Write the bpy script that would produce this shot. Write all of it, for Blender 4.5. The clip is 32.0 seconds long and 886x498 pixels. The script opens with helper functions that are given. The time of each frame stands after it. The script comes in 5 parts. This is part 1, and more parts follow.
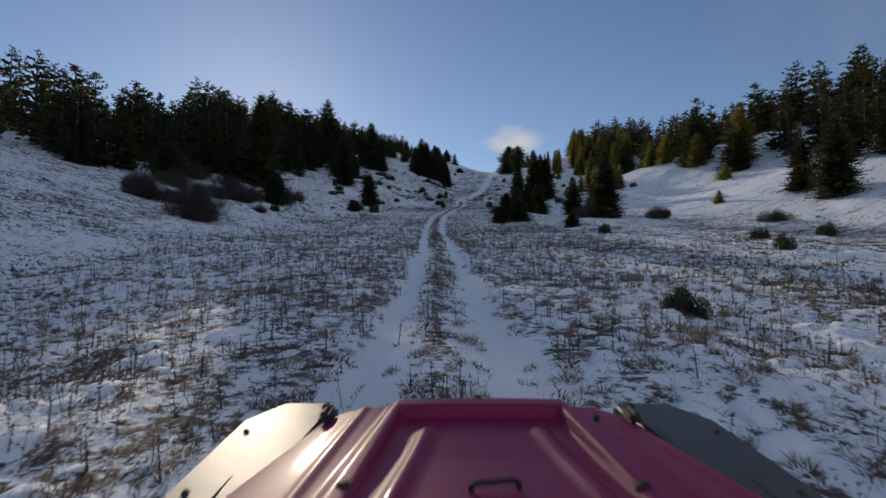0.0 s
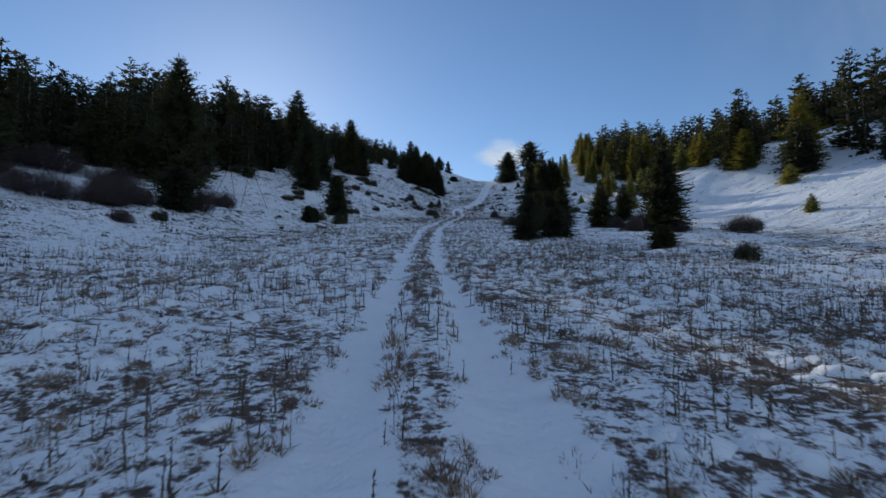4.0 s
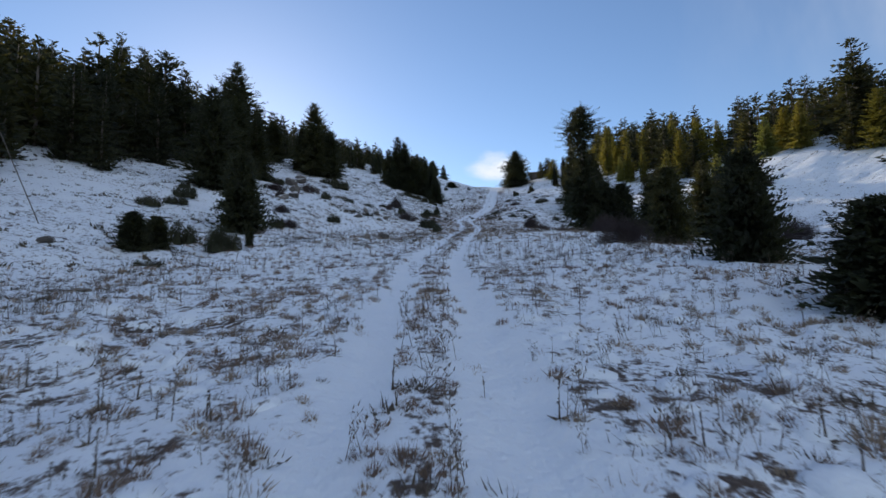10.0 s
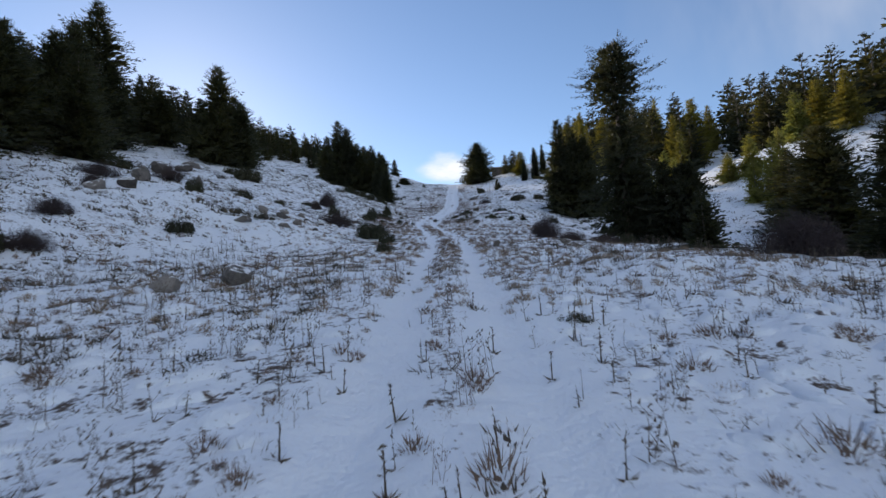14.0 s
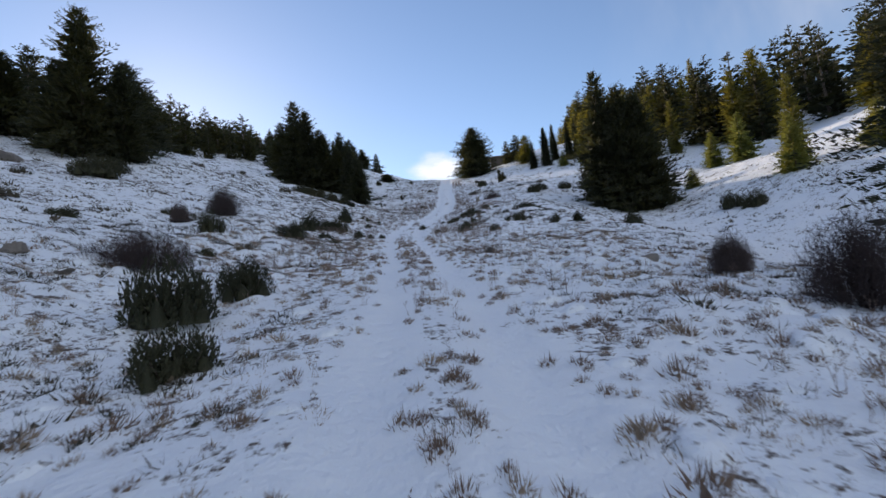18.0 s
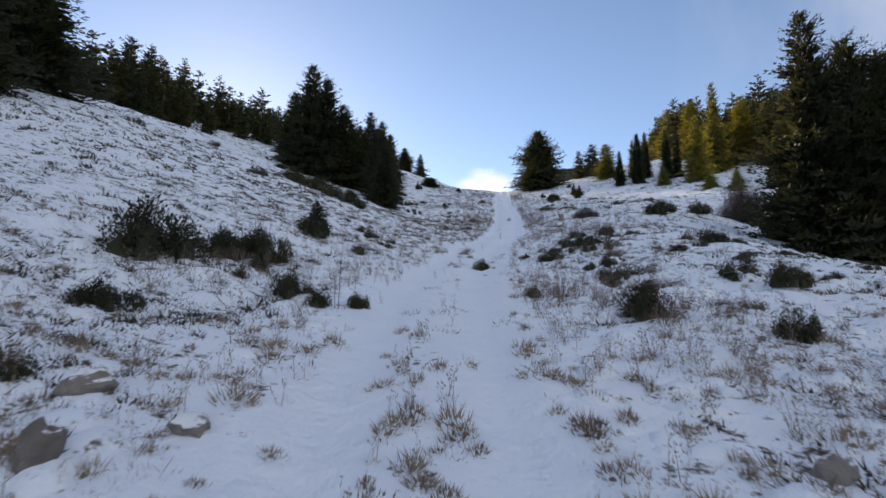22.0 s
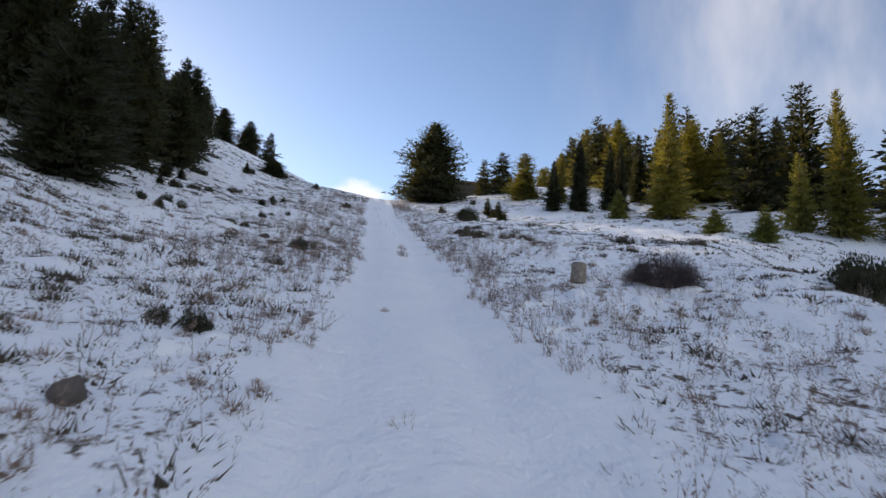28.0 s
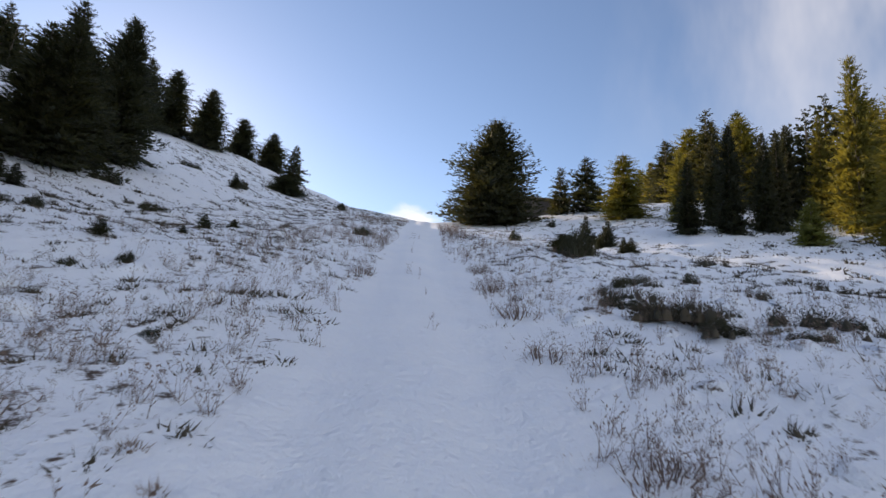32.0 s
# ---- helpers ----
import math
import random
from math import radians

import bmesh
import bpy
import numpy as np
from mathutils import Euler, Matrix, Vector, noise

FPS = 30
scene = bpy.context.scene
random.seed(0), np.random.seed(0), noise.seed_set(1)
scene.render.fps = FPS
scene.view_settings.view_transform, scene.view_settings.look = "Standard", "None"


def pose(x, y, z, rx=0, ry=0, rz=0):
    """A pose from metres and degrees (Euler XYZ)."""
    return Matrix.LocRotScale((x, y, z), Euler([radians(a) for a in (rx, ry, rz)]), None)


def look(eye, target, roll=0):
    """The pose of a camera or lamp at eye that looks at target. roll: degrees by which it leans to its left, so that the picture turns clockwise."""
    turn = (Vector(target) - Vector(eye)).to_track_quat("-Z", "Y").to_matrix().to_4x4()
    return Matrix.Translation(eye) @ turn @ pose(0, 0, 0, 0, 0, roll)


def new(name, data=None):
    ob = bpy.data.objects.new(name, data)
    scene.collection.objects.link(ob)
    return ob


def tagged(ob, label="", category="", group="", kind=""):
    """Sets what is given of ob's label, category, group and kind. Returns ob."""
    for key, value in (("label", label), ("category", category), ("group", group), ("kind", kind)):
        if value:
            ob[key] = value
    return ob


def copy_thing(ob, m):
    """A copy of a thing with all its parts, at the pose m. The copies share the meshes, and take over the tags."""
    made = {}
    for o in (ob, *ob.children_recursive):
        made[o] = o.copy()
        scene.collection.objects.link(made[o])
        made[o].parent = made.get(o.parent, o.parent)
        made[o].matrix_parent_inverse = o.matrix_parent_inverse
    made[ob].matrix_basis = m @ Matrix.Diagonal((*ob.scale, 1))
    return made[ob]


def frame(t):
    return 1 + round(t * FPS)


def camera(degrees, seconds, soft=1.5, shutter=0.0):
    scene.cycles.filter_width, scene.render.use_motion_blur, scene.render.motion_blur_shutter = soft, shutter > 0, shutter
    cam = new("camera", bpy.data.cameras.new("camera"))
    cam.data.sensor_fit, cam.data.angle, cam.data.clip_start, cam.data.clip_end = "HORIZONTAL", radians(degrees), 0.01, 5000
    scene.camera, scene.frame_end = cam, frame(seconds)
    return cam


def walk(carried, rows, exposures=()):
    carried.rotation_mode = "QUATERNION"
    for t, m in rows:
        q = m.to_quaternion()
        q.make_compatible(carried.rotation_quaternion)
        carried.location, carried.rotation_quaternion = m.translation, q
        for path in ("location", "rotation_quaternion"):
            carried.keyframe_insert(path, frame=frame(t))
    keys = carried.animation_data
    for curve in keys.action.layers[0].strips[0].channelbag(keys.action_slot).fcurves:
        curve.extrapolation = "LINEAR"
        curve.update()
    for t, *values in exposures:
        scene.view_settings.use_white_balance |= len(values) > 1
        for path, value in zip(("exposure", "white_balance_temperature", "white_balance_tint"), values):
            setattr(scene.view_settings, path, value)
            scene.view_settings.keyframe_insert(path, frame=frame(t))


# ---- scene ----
cam = camera(82.3, 32.0, shutter=0.15)
METRES, EYE, TILT, LEAN, TURN = 172.0, 1.8, 3.0, 0.0, 0.0
ROWS = [
    (0.0, 0.0, 0.0, 0.0, 0.0, 0.0, -0.0),
    (0.5, -0.0005, 0.0161, 0.001, -0.08, -0.53, -0.76),
    (1.0, -0.0007, 0.0336, 0.0019, 0.17, -0.29, -0.09),
    (1.5, -0.0009, 0.0512, 0.003, -0.27, 0.04, -0.6),
    (2.0, -0.0012, 0.0684, 0.0041, -0.36, 0.83, -1.17),
    (2.5, -0.0015, 0.0854, 0.0054, -0.75, 0.76, -1.97),
    (4.5, -0.0009, 0.1533, 0.0096, -0.53, 2.16, 0.85),
    (5.0, -0.0012, 0.1699, 0.0113, 0.51, 2.67, 0.97),
    (5.5, -0.0016, 0.1862, 0.0129, 1.05, 1.23, 1.2),
    (6.0, -0.0019, 0.2021, 0.0143, 1.39, 1.76, 1.83),
    (6.5, -0.0024, 0.2182, 0.0155, 0.67, -0.35, 0.81),
    (7.0, -0.0028, 0.2339, 0.0166, 1.14, 1.5, 0.87),
    (7.5, -0.0034, 0.2501, 0.018, 0.47, 1.55, -0.5),
    (8.0, -0.0041, 0.2658, 0.0194, 0.89, 1.55, -1.39),
    (8.5, -0.0047, 0.2814, 0.0208, 0.92, 2.08, -1.37),
    (9.0, -0.005, 0.2974, 0.0221, -0.37, 1.28, -0.92),
    (9.5, -0.0047, 0.3136, 0.0234, -0.95, 1.11, 0.34),
    (10.0, -0.0043, 0.3296, 0.0249, -1.48, 3.14, 1.94),
    (10.5, -0.0036, 0.3457, 0.0269, -0.92, 3.97, 4.14),
    (11.0, -0.0032, 0.3616, 0.0288, 0.54, 2.76, 5.52),
    (11.5, -0.0034, 0.3773, 0.0305, 1.07, 3.88, 4.93),
    (12.0, -0.0038, 0.3933, 0.0325, 2.58, 3.97, 5.46),
    (12.5, -0.0049, 0.4095, 0.0345, 0.96, 4.29, 1.65),
    (13.0, -0.005, 0.4255, 0.0365, -2.95, 4.7, -0.61),
    (13.5, -0.0036, 0.4414, 0.0386, -6.0, 4.12, 0.69),
    (14.0, -0.0013, 0.4574, 0.0406, -6.87, 3.03, 3.07),
    (14.5, 0.0009, 0.4731, 0.0424, -6.93, 4.56, 3.65),
    (16.5, 0.0099, 0.5443, 0.0528, -7.45, 3.48, 2.88),
    (17.0, 0.0122, 0.5608, 0.0548, -7.7, 4.04, 3.63),
    (17.5, 0.0146, 0.5772, 0.0568, -7.56, 2.38, 4.97),
    (18.0, 0.0168, 0.5931, 0.0583, -7.29, 2.99, 6.07),
    (18.5, 0.0189, 0.6088, 0.0601, -6.0, 4.49, 6.49),
    (19.0, 0.0204, 0.6247, 0.0622, -6.07, 3.83, 4.33),
    (19.5, 0.0213, 0.6405, 0.0641, -6.33, 4.22, 0.42),
    (20.0, 0.0223, 0.6562, 0.0663, -6.03, 5.19, -1.78),
    (20.5, 0.0232, 0.6718, 0.0685, -4.62, 5.23, -1.74),
    (21.0, 0.0242, 0.688, 0.0708, -4.09, 4.74, -0.66),
    (21.5, 0.0251, 0.7041, 0.073, -2.93, 5.57, 0.27),
    (22.0, 0.0257, 0.7199, 0.0754, -3.23, 4.85, -0.22),
    (22.5, 0.0262, 0.7355, 0.0775, -3.24, 4.99, -0.5),
    (23.0, 0.0267, 0.751, 0.0797, -3.49, 5.55, -0.64),
    (23.5, 0.0276, 0.7666, 0.0822, -3.01, 6.2, 1.55),
    (24.0, 0.0284, 0.7818, 0.0846, -3.84, 5.72, 0.45),
    (24.5, 0.0296, 0.7961, 0.0868, -7.42, 5.77, -0.68),
    (25.0, 0.0317, 0.8099, 0.0891, -11.96, 6.6, -0.57),
    (25.5, 0.0345, 0.8232, 0.0913, -15.92, 6.23, -1.51),
    (27.5, 0.0486, 0.8719, 0.1004, -14.1, 5.69, -2.21),
    (28.0, 0.0515, 0.8853, 0.1024, -18.84, 7.17, -5.2),
    (28.5, 0.0559, 0.8981, 0.1051, -15.98, 8.73, 0.46),
    (29.0, 0.0596, 0.9111, 0.1078, -11.34, 9.18, 3.49),
    (29.5, 0.062, 0.9241, 0.1104, -13.31, 8.77, 1.62),
    (30.0, 0.0647, 0.9368, 0.1131, -15.58, 9.25, 0.08),
    (30.5, 0.0678, 0.949, 0.1158, -16.27, 9.54, 0.43),
    (31.0, 0.0703, 0.9611, 0.1183, -14.41, 9.47, -2.44),
    (31.5, 0.0727, 0.9726, 0.1207, -11.39, 8.7, -1.77),
    (32.0, 0.074, 0.984, 0.123, -13.03, 9.35, -5.46),
]
EXPOSURES = [(0.0, -0.85, 6000, 13), (1.0, -0.92, 5700, 11), (2.0, -0.92, 5350, 8), (4.5, -0.48, 5450, 8), (9.0, -0.08, 5800, 10), (13.0, 0.05, 6050, 12), (19.0, 0.2, 6400, 14), (25.0, 0.36, 6700, 15), (32.0, 0.3, 6700, 16)]
walk(cam, [(t, pose(0, 0, EYE, TILT, LEAN, TURN) @ pose(METRES * x, METRES * y, METRES * z, 90 + pitch, roll, yaw)) for t, x, y, z, yaw, pitch, roll in ROWS], EXPOSURES)

# ---- sky, sun and thin cloud ----
SUN_TURN, SUN_HEIGHT = radians(-20.6), radians(19.3)
world = bpy.data.worlds.new("winter_sky")
scene.world = world
world.use_nodes = True
wn, wl = world.node_tree.nodes, world.node_tree.links
sky = wn.new("ShaderNodeTexSky")
sky.sky_type, sky.sun_disc = "NISHITA", False
sky.sun_elevation, sky.sun_rotation = SUN_HEIGHT, SUN_TURN
sky.altitude, sky.air_density, sky.dust_density, sky.ozone_density = 1500, 1.0, 0.32, 1.3
wn["Background"].inputs["Strength"].default_value = 0.15
wl.new(sky.outputs[0], wn["Background"].inputs["Color"])
sun = new("sun", bpy.data.lights.new("sun", "SUN"))
sun.data.energy, sun.data.angle, sun.data.color = 5.0, radians(0.53), (1.0, 0.81, 0.56)
to_sun = Vector((math.sin(SUN_TURN) * math.cos(SUN_HEIGHT), math.cos(SUN_TURN) * math.cos(SUN_HEIGHT), math.sin(SUN_HEIGHT)))
sun.matrix_world = look(to_sun * 300, (0, 0, 0))

# ---- materials ----
def nodes_of(name):
    m = bpy.data.materials.new(name)
    m.use_nodes = True
    n, l = m.node_tree.nodes, m.node_tree.links
    return m, n, l, n["Principled BSDF"]


def ramp(n, l, fac, stops):
    r = n.new("ShaderNodeValToRGB")
    e = r.color_ramp.elements
    while len(e) < len(stops):
        e.new(0.5)
    for k, (p, c) in enumerate(stops):
        e[k].position, e[k].color = p, (*c, 1)
    l.new(fac, r.inputs["Fac"])
    return r.outputs["Color"]


def noise_tex(n, l, scale, detail=4.0, rough=0.6, vec=None):
    t = n.new("ShaderNodeTexNoise")
    t.inputs["Scale"].default_value, t.inputs["Detail"].default_value, t.inputs["Roughness"].default_value = scale, detail, rough
    if vec is None:
        vec = n.new("ShaderNodeTexCoord").outputs["Object"]
    l.new(vec, t.inputs["Vector"])
    return t.outputs["Fac"]


def calc(n, l, op, a, b, clamp=False):
    t = n.new("ShaderNodeMath")
    t.operation, t.use_clamp = op, clamp
    for k, v in enumerate((a, b)):
        if isinstance(v, (int, float)):
            t.inputs[k].default_value = v
        else:
            l.new(v, t.inputs[k])
    return t.outputs[0]


def blend(n, l, fac, a, b):
    t = n.new("ShaderNodeMix")
    t.data_type = "RGBA"
    l.new(fac, t.inputs[0])
    for k, v in ((6, a), (7, b)):
        if isinstance(v, tuple):
            t.inputs[k].default_value = (*v, 1)
        else:
            l.new(v, t.inputs[k])
    return t.outputs[2]


def bump(n, l, bsdf, fac, strength, dist):
    b = n.new("ShaderNodeBump")
    b.inputs["Strength"].default_value, b.inputs["Distance"].default_value = strength, dist
    l.new(fac, b.inputs["Height"])
    l.new(b.outputs[0], bsdf.inputs["Normal"])


def plain(name, stops, rough=0.8, scale=3.0, metal=0.0, bump_size=0.0, bump_scale=25.0, spec=0.5, islands=False, objects=False):
    """Colour that varies by noise, and by object or island where wanted, with fine relief."""
    m, n, l, b = nodes_of(name)
    fac = noise_tex(n, l, scale)
    if islands or objects:
        src = n.new("ShaderNodeNewGeometry").outputs["Random Per Island"] if islands else n.new("ShaderNodeObjectInfo").outputs["Random"]
        fac = calc(n, l, "MULTIPLY_ADD", src, 0.55)
        fac.node.inputs[2].default_value = 0.0
        fac = calc(n, l, "ADD", fac, calc(n, l, "MULTIPLY", noise_tex(n, l, scale), 0.45))
    l.new(ramp(n, l, fac, stops), b.inputs["Base Color"])
    b.inputs["Roughness"].default_value, b.inputs["Metallic"].default_value = rough, metal
    b.inputs["Specular IOR Level"].default_value = spec
    if bump_size:
        bump(n, l, b, noise_tex(n, l, bump_scale), 1.0, bump_size)
    return m


def snow_ground():
    """Old thin snow over brown turf: the turf shows in broken patches, less so on the wheel ruts."""
    m, n, l, b = nodes_of("snow_ground")
    at = n.new("ShaderNodeAttribute")
    at.attribute_name = "turf"
    fine, mid, tiny = noise_tex(n, l, 6.5, 5, .62), noise_tex(n, l, 2.2, 3, .55), noise_tex(n, l, 19, 4, .65)
    f = calc(n, l, "ADD", calc(n, l, "MULTIPLY", fine, .5), calc(n, l, "MULTIPLY", mid, .26))
    f = calc(n, l, "ADD", f, calc(n, l, "MULTIPLY", tiny, .24))
    f = calc(n, l, "ADD", f, at.outputs["Fac"])
    bare = calc(n, l, "MULTIPLY", calc(n, l, "SUBTRACT", f, .55), 16.0, True)
    turf = ramp(n, l, noise_tex(n, l, 8.0, 5, .7), [(.3, (.05, .038, .032)), (.55, (.11, .081, .063)), (.75, (.19, .145, .115))])
    snow = ramp(n, l, noise_tex(n, l, .7, 4, .6), [(.3, (.81, .862, .94)), (.7, (.87, .91, .965))])
    l.new(blend(n, l, bare, snow, turf), b.inputs["Base Color"])
    b.inputs["Roughness"].default_value = .75
    b.inputs["Specular IOR Level"].default_value = .25
    h = calc(n, l, "ADD", calc(n, l, "MULTIPLY", tiny, .6), calc(n, l, "MULTIPLY", fine, 1.3))
    h = calc(n, l, "ADD", h, calc(n, l, "MULTIPLY", mid, 3.0))
    bump(n, l, b, h, .5, .09)
    return m


def leafy(name, stops, glow=.25, through_tint=(1, 1, 1)):
    """Needles and leaves: matt, letting a little light through."""
    m, n, l, b = nodes_of(name)
    g = n.new("ShaderNodeNewGeometry").outputs["Random Per Island"]
    o = n.new("ShaderNodeObjectInfo").outputs["Random"]
    f = calc(n, l, "ADD", calc(n, l, "MULTIPLY", g, .28), calc(n, l, "MULTIPLY", o, .34))
    f = calc(n, l, "ADD", f, calc(n, l, "MULTIPLY", noise_tex(n, l, .16, 2), .4))
    col = ramp(n, l, f, stops)
    l.new(col, b.inputs["Base Color"])
    b.inputs["Roughness"].default_value, b.inputs["Specular IOR Level"].default_value = .62, .3
    t = n.new("ShaderNodeBsdfTranslucent")
    l.new(ramp(n, l, f, [(a, tuple(min(1, v * k) for v, k in zip(c, through_tint))) for a, c in stops]), t.inputs["Color"])
    x = n.new("ShaderNodeMixShader")
    x.inputs[0].default_value = glow
    l.new(b.outputs[0], x.inputs[1])
    l.new(t.outputs[0], x.inputs[2])
    l.new(x.outputs[0], n["Material Output"].inputs["Surface"])
    return m


SNOW = snow_ground()
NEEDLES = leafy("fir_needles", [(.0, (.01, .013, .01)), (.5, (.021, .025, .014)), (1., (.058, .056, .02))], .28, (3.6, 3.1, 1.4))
# brighter copy of the fir needles: low sunlight painted in as gold
SUN_TINTED = leafy("sun_tinted_fir_needles", [(.0, (.045, .052, .016)), (.5, (.1, .1, .026)), (1., (.17, .15, .036))], .42, (2.4, 2.1, 1.0))
# young firs' own yellow-green, brightened and yellowed to stand for low sunlight
YOUNG_SUN_TINTED = leafy("young_fir_needles", [(.0, (.07, .1, .035)), (.5, (.13, .14, .04)), (1., (.19, .175, .05))], .45, (2.0, 1.8, 1.1))
JUNIPER = leafy("juniper_needles", [(.0, (.02, .024, .014)), (.5, (.042, .044, .022)), (1., (.085, .075, .036))])
HEATH = leafy("heath_sprigs", [(.0, (.028, .03, .02)), (.5, (.06, .053, .036)), (1., (.13, .1, .065))], .1)
TURF = leafy("winter_turf", [(.0, (.05, .042, .032)), (.5, (.1, .08, .058)), (1., (.19, .15, .1))], .1)
STRAW = leafy("dry_grass", [(.0, (.19, .14, .1)), (.5, (.32, .245, .175)), (1., (.46, .37, .28))], .2)
DULL = leafy("withered_grass", [(.0, (.12, .08, .06)), (.5, (.22, .155, .115)), (1., (.34, .26, .19))], .15)
WEED = leafy("dry_weed", [(.0, (.07, .055, .045)), (.5, (.14, .11, .085)), (1., (.26, .2, .15))], .1)
BRUSH = leafy("dry_brush_stems", [(.0, (.1, .07, .06)), (.5, (.2, .145, .12)), (1., (.32, .25, .2))], .15)
TWIG = leafy("bare_twigs", [(.0, (.022, .016, .017)), (.5, (.05, .035, .034)), (1., (.1, .072, .064))], .05)
BARK = plain("fir_bark", [(.3, (.06, .047, .038)), (.7, (.17, .14, .115))], .9, 6, bump_size=.03, bump_scale=14)
STONE = plain("weathered_limestone", [(.25, (.06, .052, .046)), (.5, (.12, .106, .096)), (.75, (.24, .215, .195))], .9, 5.0, bump_size=.05, bump_scale=14, objects=True)


def snow_cap(m, least):
    """Snow lying on what faces up."""
    n, l = m.node_tree.nodes, m.node_tree.links
    b = n["Principled BSDF"]
    under = b.inputs["Base Color"].links[0].from_socket
    z = n.new("ShaderNodeSeparateXYZ")
    l.new(n.new("ShaderNodeNewGeometry").outputs["Normal"], z.inputs[0])
    f = calc(n, l, "ADD", z.outputs["Z"], calc(n, l, "MULTIPLY", calc(n, l, "SUBTRACT", noise_tex(n, l, 5.0, 4, .6), .5), 1.1))
    l.new(blend(n, l, calc(n, l, "MULTIPLY", calc(n, l, "SUBTRACT", f, least), 9.0, True), under, (.88, .89, .91)), b.inputs["Base Color"])


snow_cap(STONE, .78)
CONCRETE = plain("old_concrete", [(.3, (.16, .135, .11)), (.7, (.34, .3, .25))], .9, 7, bump_size=.012, bump_scale=30)
OLDWOOD = plain("grey_old_wood", [(.3, (.06, .05, .042)), (.7, (.15, .13, .108))], .85, 9, bump_size=.006, bump_scale=40)
RUST = plain("rusty_steel", [(.3, (.06, .035, .025)), (.7, (.16, .1, .07))], .8, 20)
SLATE = plain("brown_roof_boards", [(.3, (.1, .07, .05)), (.7, (.2, .15, .11))], .85, 2)


def cloud_mat(name, scale, low, high, most, stretch, bright, edge=1.0, turn=25):
    """Thin cloud: white light through a torn veil."""
    m = bpy.data.materials.new(name)
    m.use_nodes = True
    m.cycles.emission_sampling = "NONE"
    n, l = m.node_tree.nodes, m.node_tree.links
    n.remove(n["Principled BSDF"])
    uv = n.new("ShaderNodeAttribute")
    uv.attribute_name = "sky_place"
    mp = n.new("ShaderNodeMapping")
    mp.inputs["Scale"].default_value = (*stretch, 1)
    mp.inputs["Rotation"].default_value = (0, 0, radians(turn))
    l.new(uv.outputs["Vector"], mp.inputs["Vector"])
    f = noise_tex(n, l, scale, 6, .6, mp.outputs[0])
    rim = n.new("ShaderNodeAttribute")
    rim.attribute_name = "body"
    f = calc(n, l, "ADD", f, calc(n, l, "MULTIPLY", calc(n, l, "SUBTRACT", rim.outputs["Fac"], 1.0), edge))
    mr = n.new("ShaderNodeMapRange")
    mr.interpolation_type = "SMOOTHSTEP"
    for k, v in ((1, low), (2, high), (3, 0.0), (4, most)):
        mr.inputs[k].default_value = v
    l.new(f, mr.inputs[0])
    e, t, x = n.new("ShaderNodeEmission"), n.new("ShaderNodeBsdfTransparent"), n.new("ShaderNodeMixShader")
    e.inputs["Color"].default_value, e.inputs["Strength"].default_value = (1, .985, .96, 1), bright
    l.new(calc(n, l, "MULTIPLY", mr.outputs[0], rim.outputs["Fac"]), x.inputs[0])
    l.new(t.outputs[0], x.inputs[1])
    l.new(e.outputs[0], x.inputs[2])
    l.new(x.outputs[0], n["Material Output"].inputs["Surface"])
    return m


BANK = cloud_mat("cloud_bank", 7, .18, .62, .95, (1, 2.2), 1.0)
CIRRUS = cloud_mat("cirrus_veil", 1.7, .3, .74, .85, (1.2, .55), .9, .12, 62)
# glowing sheet added out of view as fill for the shaded snow
FILL_SHEET = cloud_mat("added_fill_cloud", 1.3, .2, .7, .3, (1.0, .6), .95, .12, 62)
PAINT, pn, pl, pb = nodes_of("burgundy_car_paint")
dust = calc(pn, pl, "MULTIPLY", calc(pn, pl, "SUBTRACT", noise_tex(pn, pl, 55, 3, .7), .62), 5.0, True)
pl.new(blend(pn, pl, dust, (.23, .008, .065), (.34, .1, .15)), pb.inputs["Base Color"])
pb.inputs["Metallic"].default_value, pb.inputs["Roughness"].default_value = .0, .5
pb.inputs["Specular IOR Level"].default_value = .25
pb.inputs["Coat Weight"].default_value, pb.inputs["Coat Roughness"].default_value = .16, .12
PLASTIC = plain("black_fender_plastic", [(.3, (.025, .026, .028)), (.7, (.045, .046, .05))], .42, 12, bump_size=.0006, bump_scale=400)
RUBBER = plain("black_rubber", [(.3, (.012, .012, .013)), (.7, (.03, .03, .031))], .7, 20)
STEEL = plain("dull_alloy", [(.3, (.3, .3, .31)), (.7, (.45, .45, .46))], .35, 8, metal=.9)

# ---- the lie of the land: heights along the track, and the slopes to both sides ----
def spline(v, xs, ys):
    """Smooth curve through a few knots."""
    v = np.asarray(v, float)
    xs, ys = np.asarray(xs, float), np.asarray(ys, float)
    slope = np.diff(ys) / np.diff(xs)
    m = np.concatenate(([slope[0]], (slope[1:] * np.diff(xs)[:-1] + slope[:-1] * np.diff(xs)[1:]) / (xs[2:] - xs[:-2]), [slope[-1]]))
    k = np.clip(np.searchsorted(xs, v) - 1, 0, len(xs) - 2)
    h = xs[k + 1] - xs[k]
    s = np.clip((v - xs[k]) / h, 0, 1)
    return ((2 * s**3 - 3 * s**2 + 1) * ys[k] + (s**3 - 2 * s**2 + s) * h * m[k]
            + (3 * s**2 - 2 * s**3) * ys[k + 1] + (s**3 - s**2) * h * m[k + 1])


def soft(u, w):
    """Ramp that starts softly over w metres."""
    return np.where(u / w > 30, u, w * np.log1p(np.exp(np.minimum(u / w, 30))))


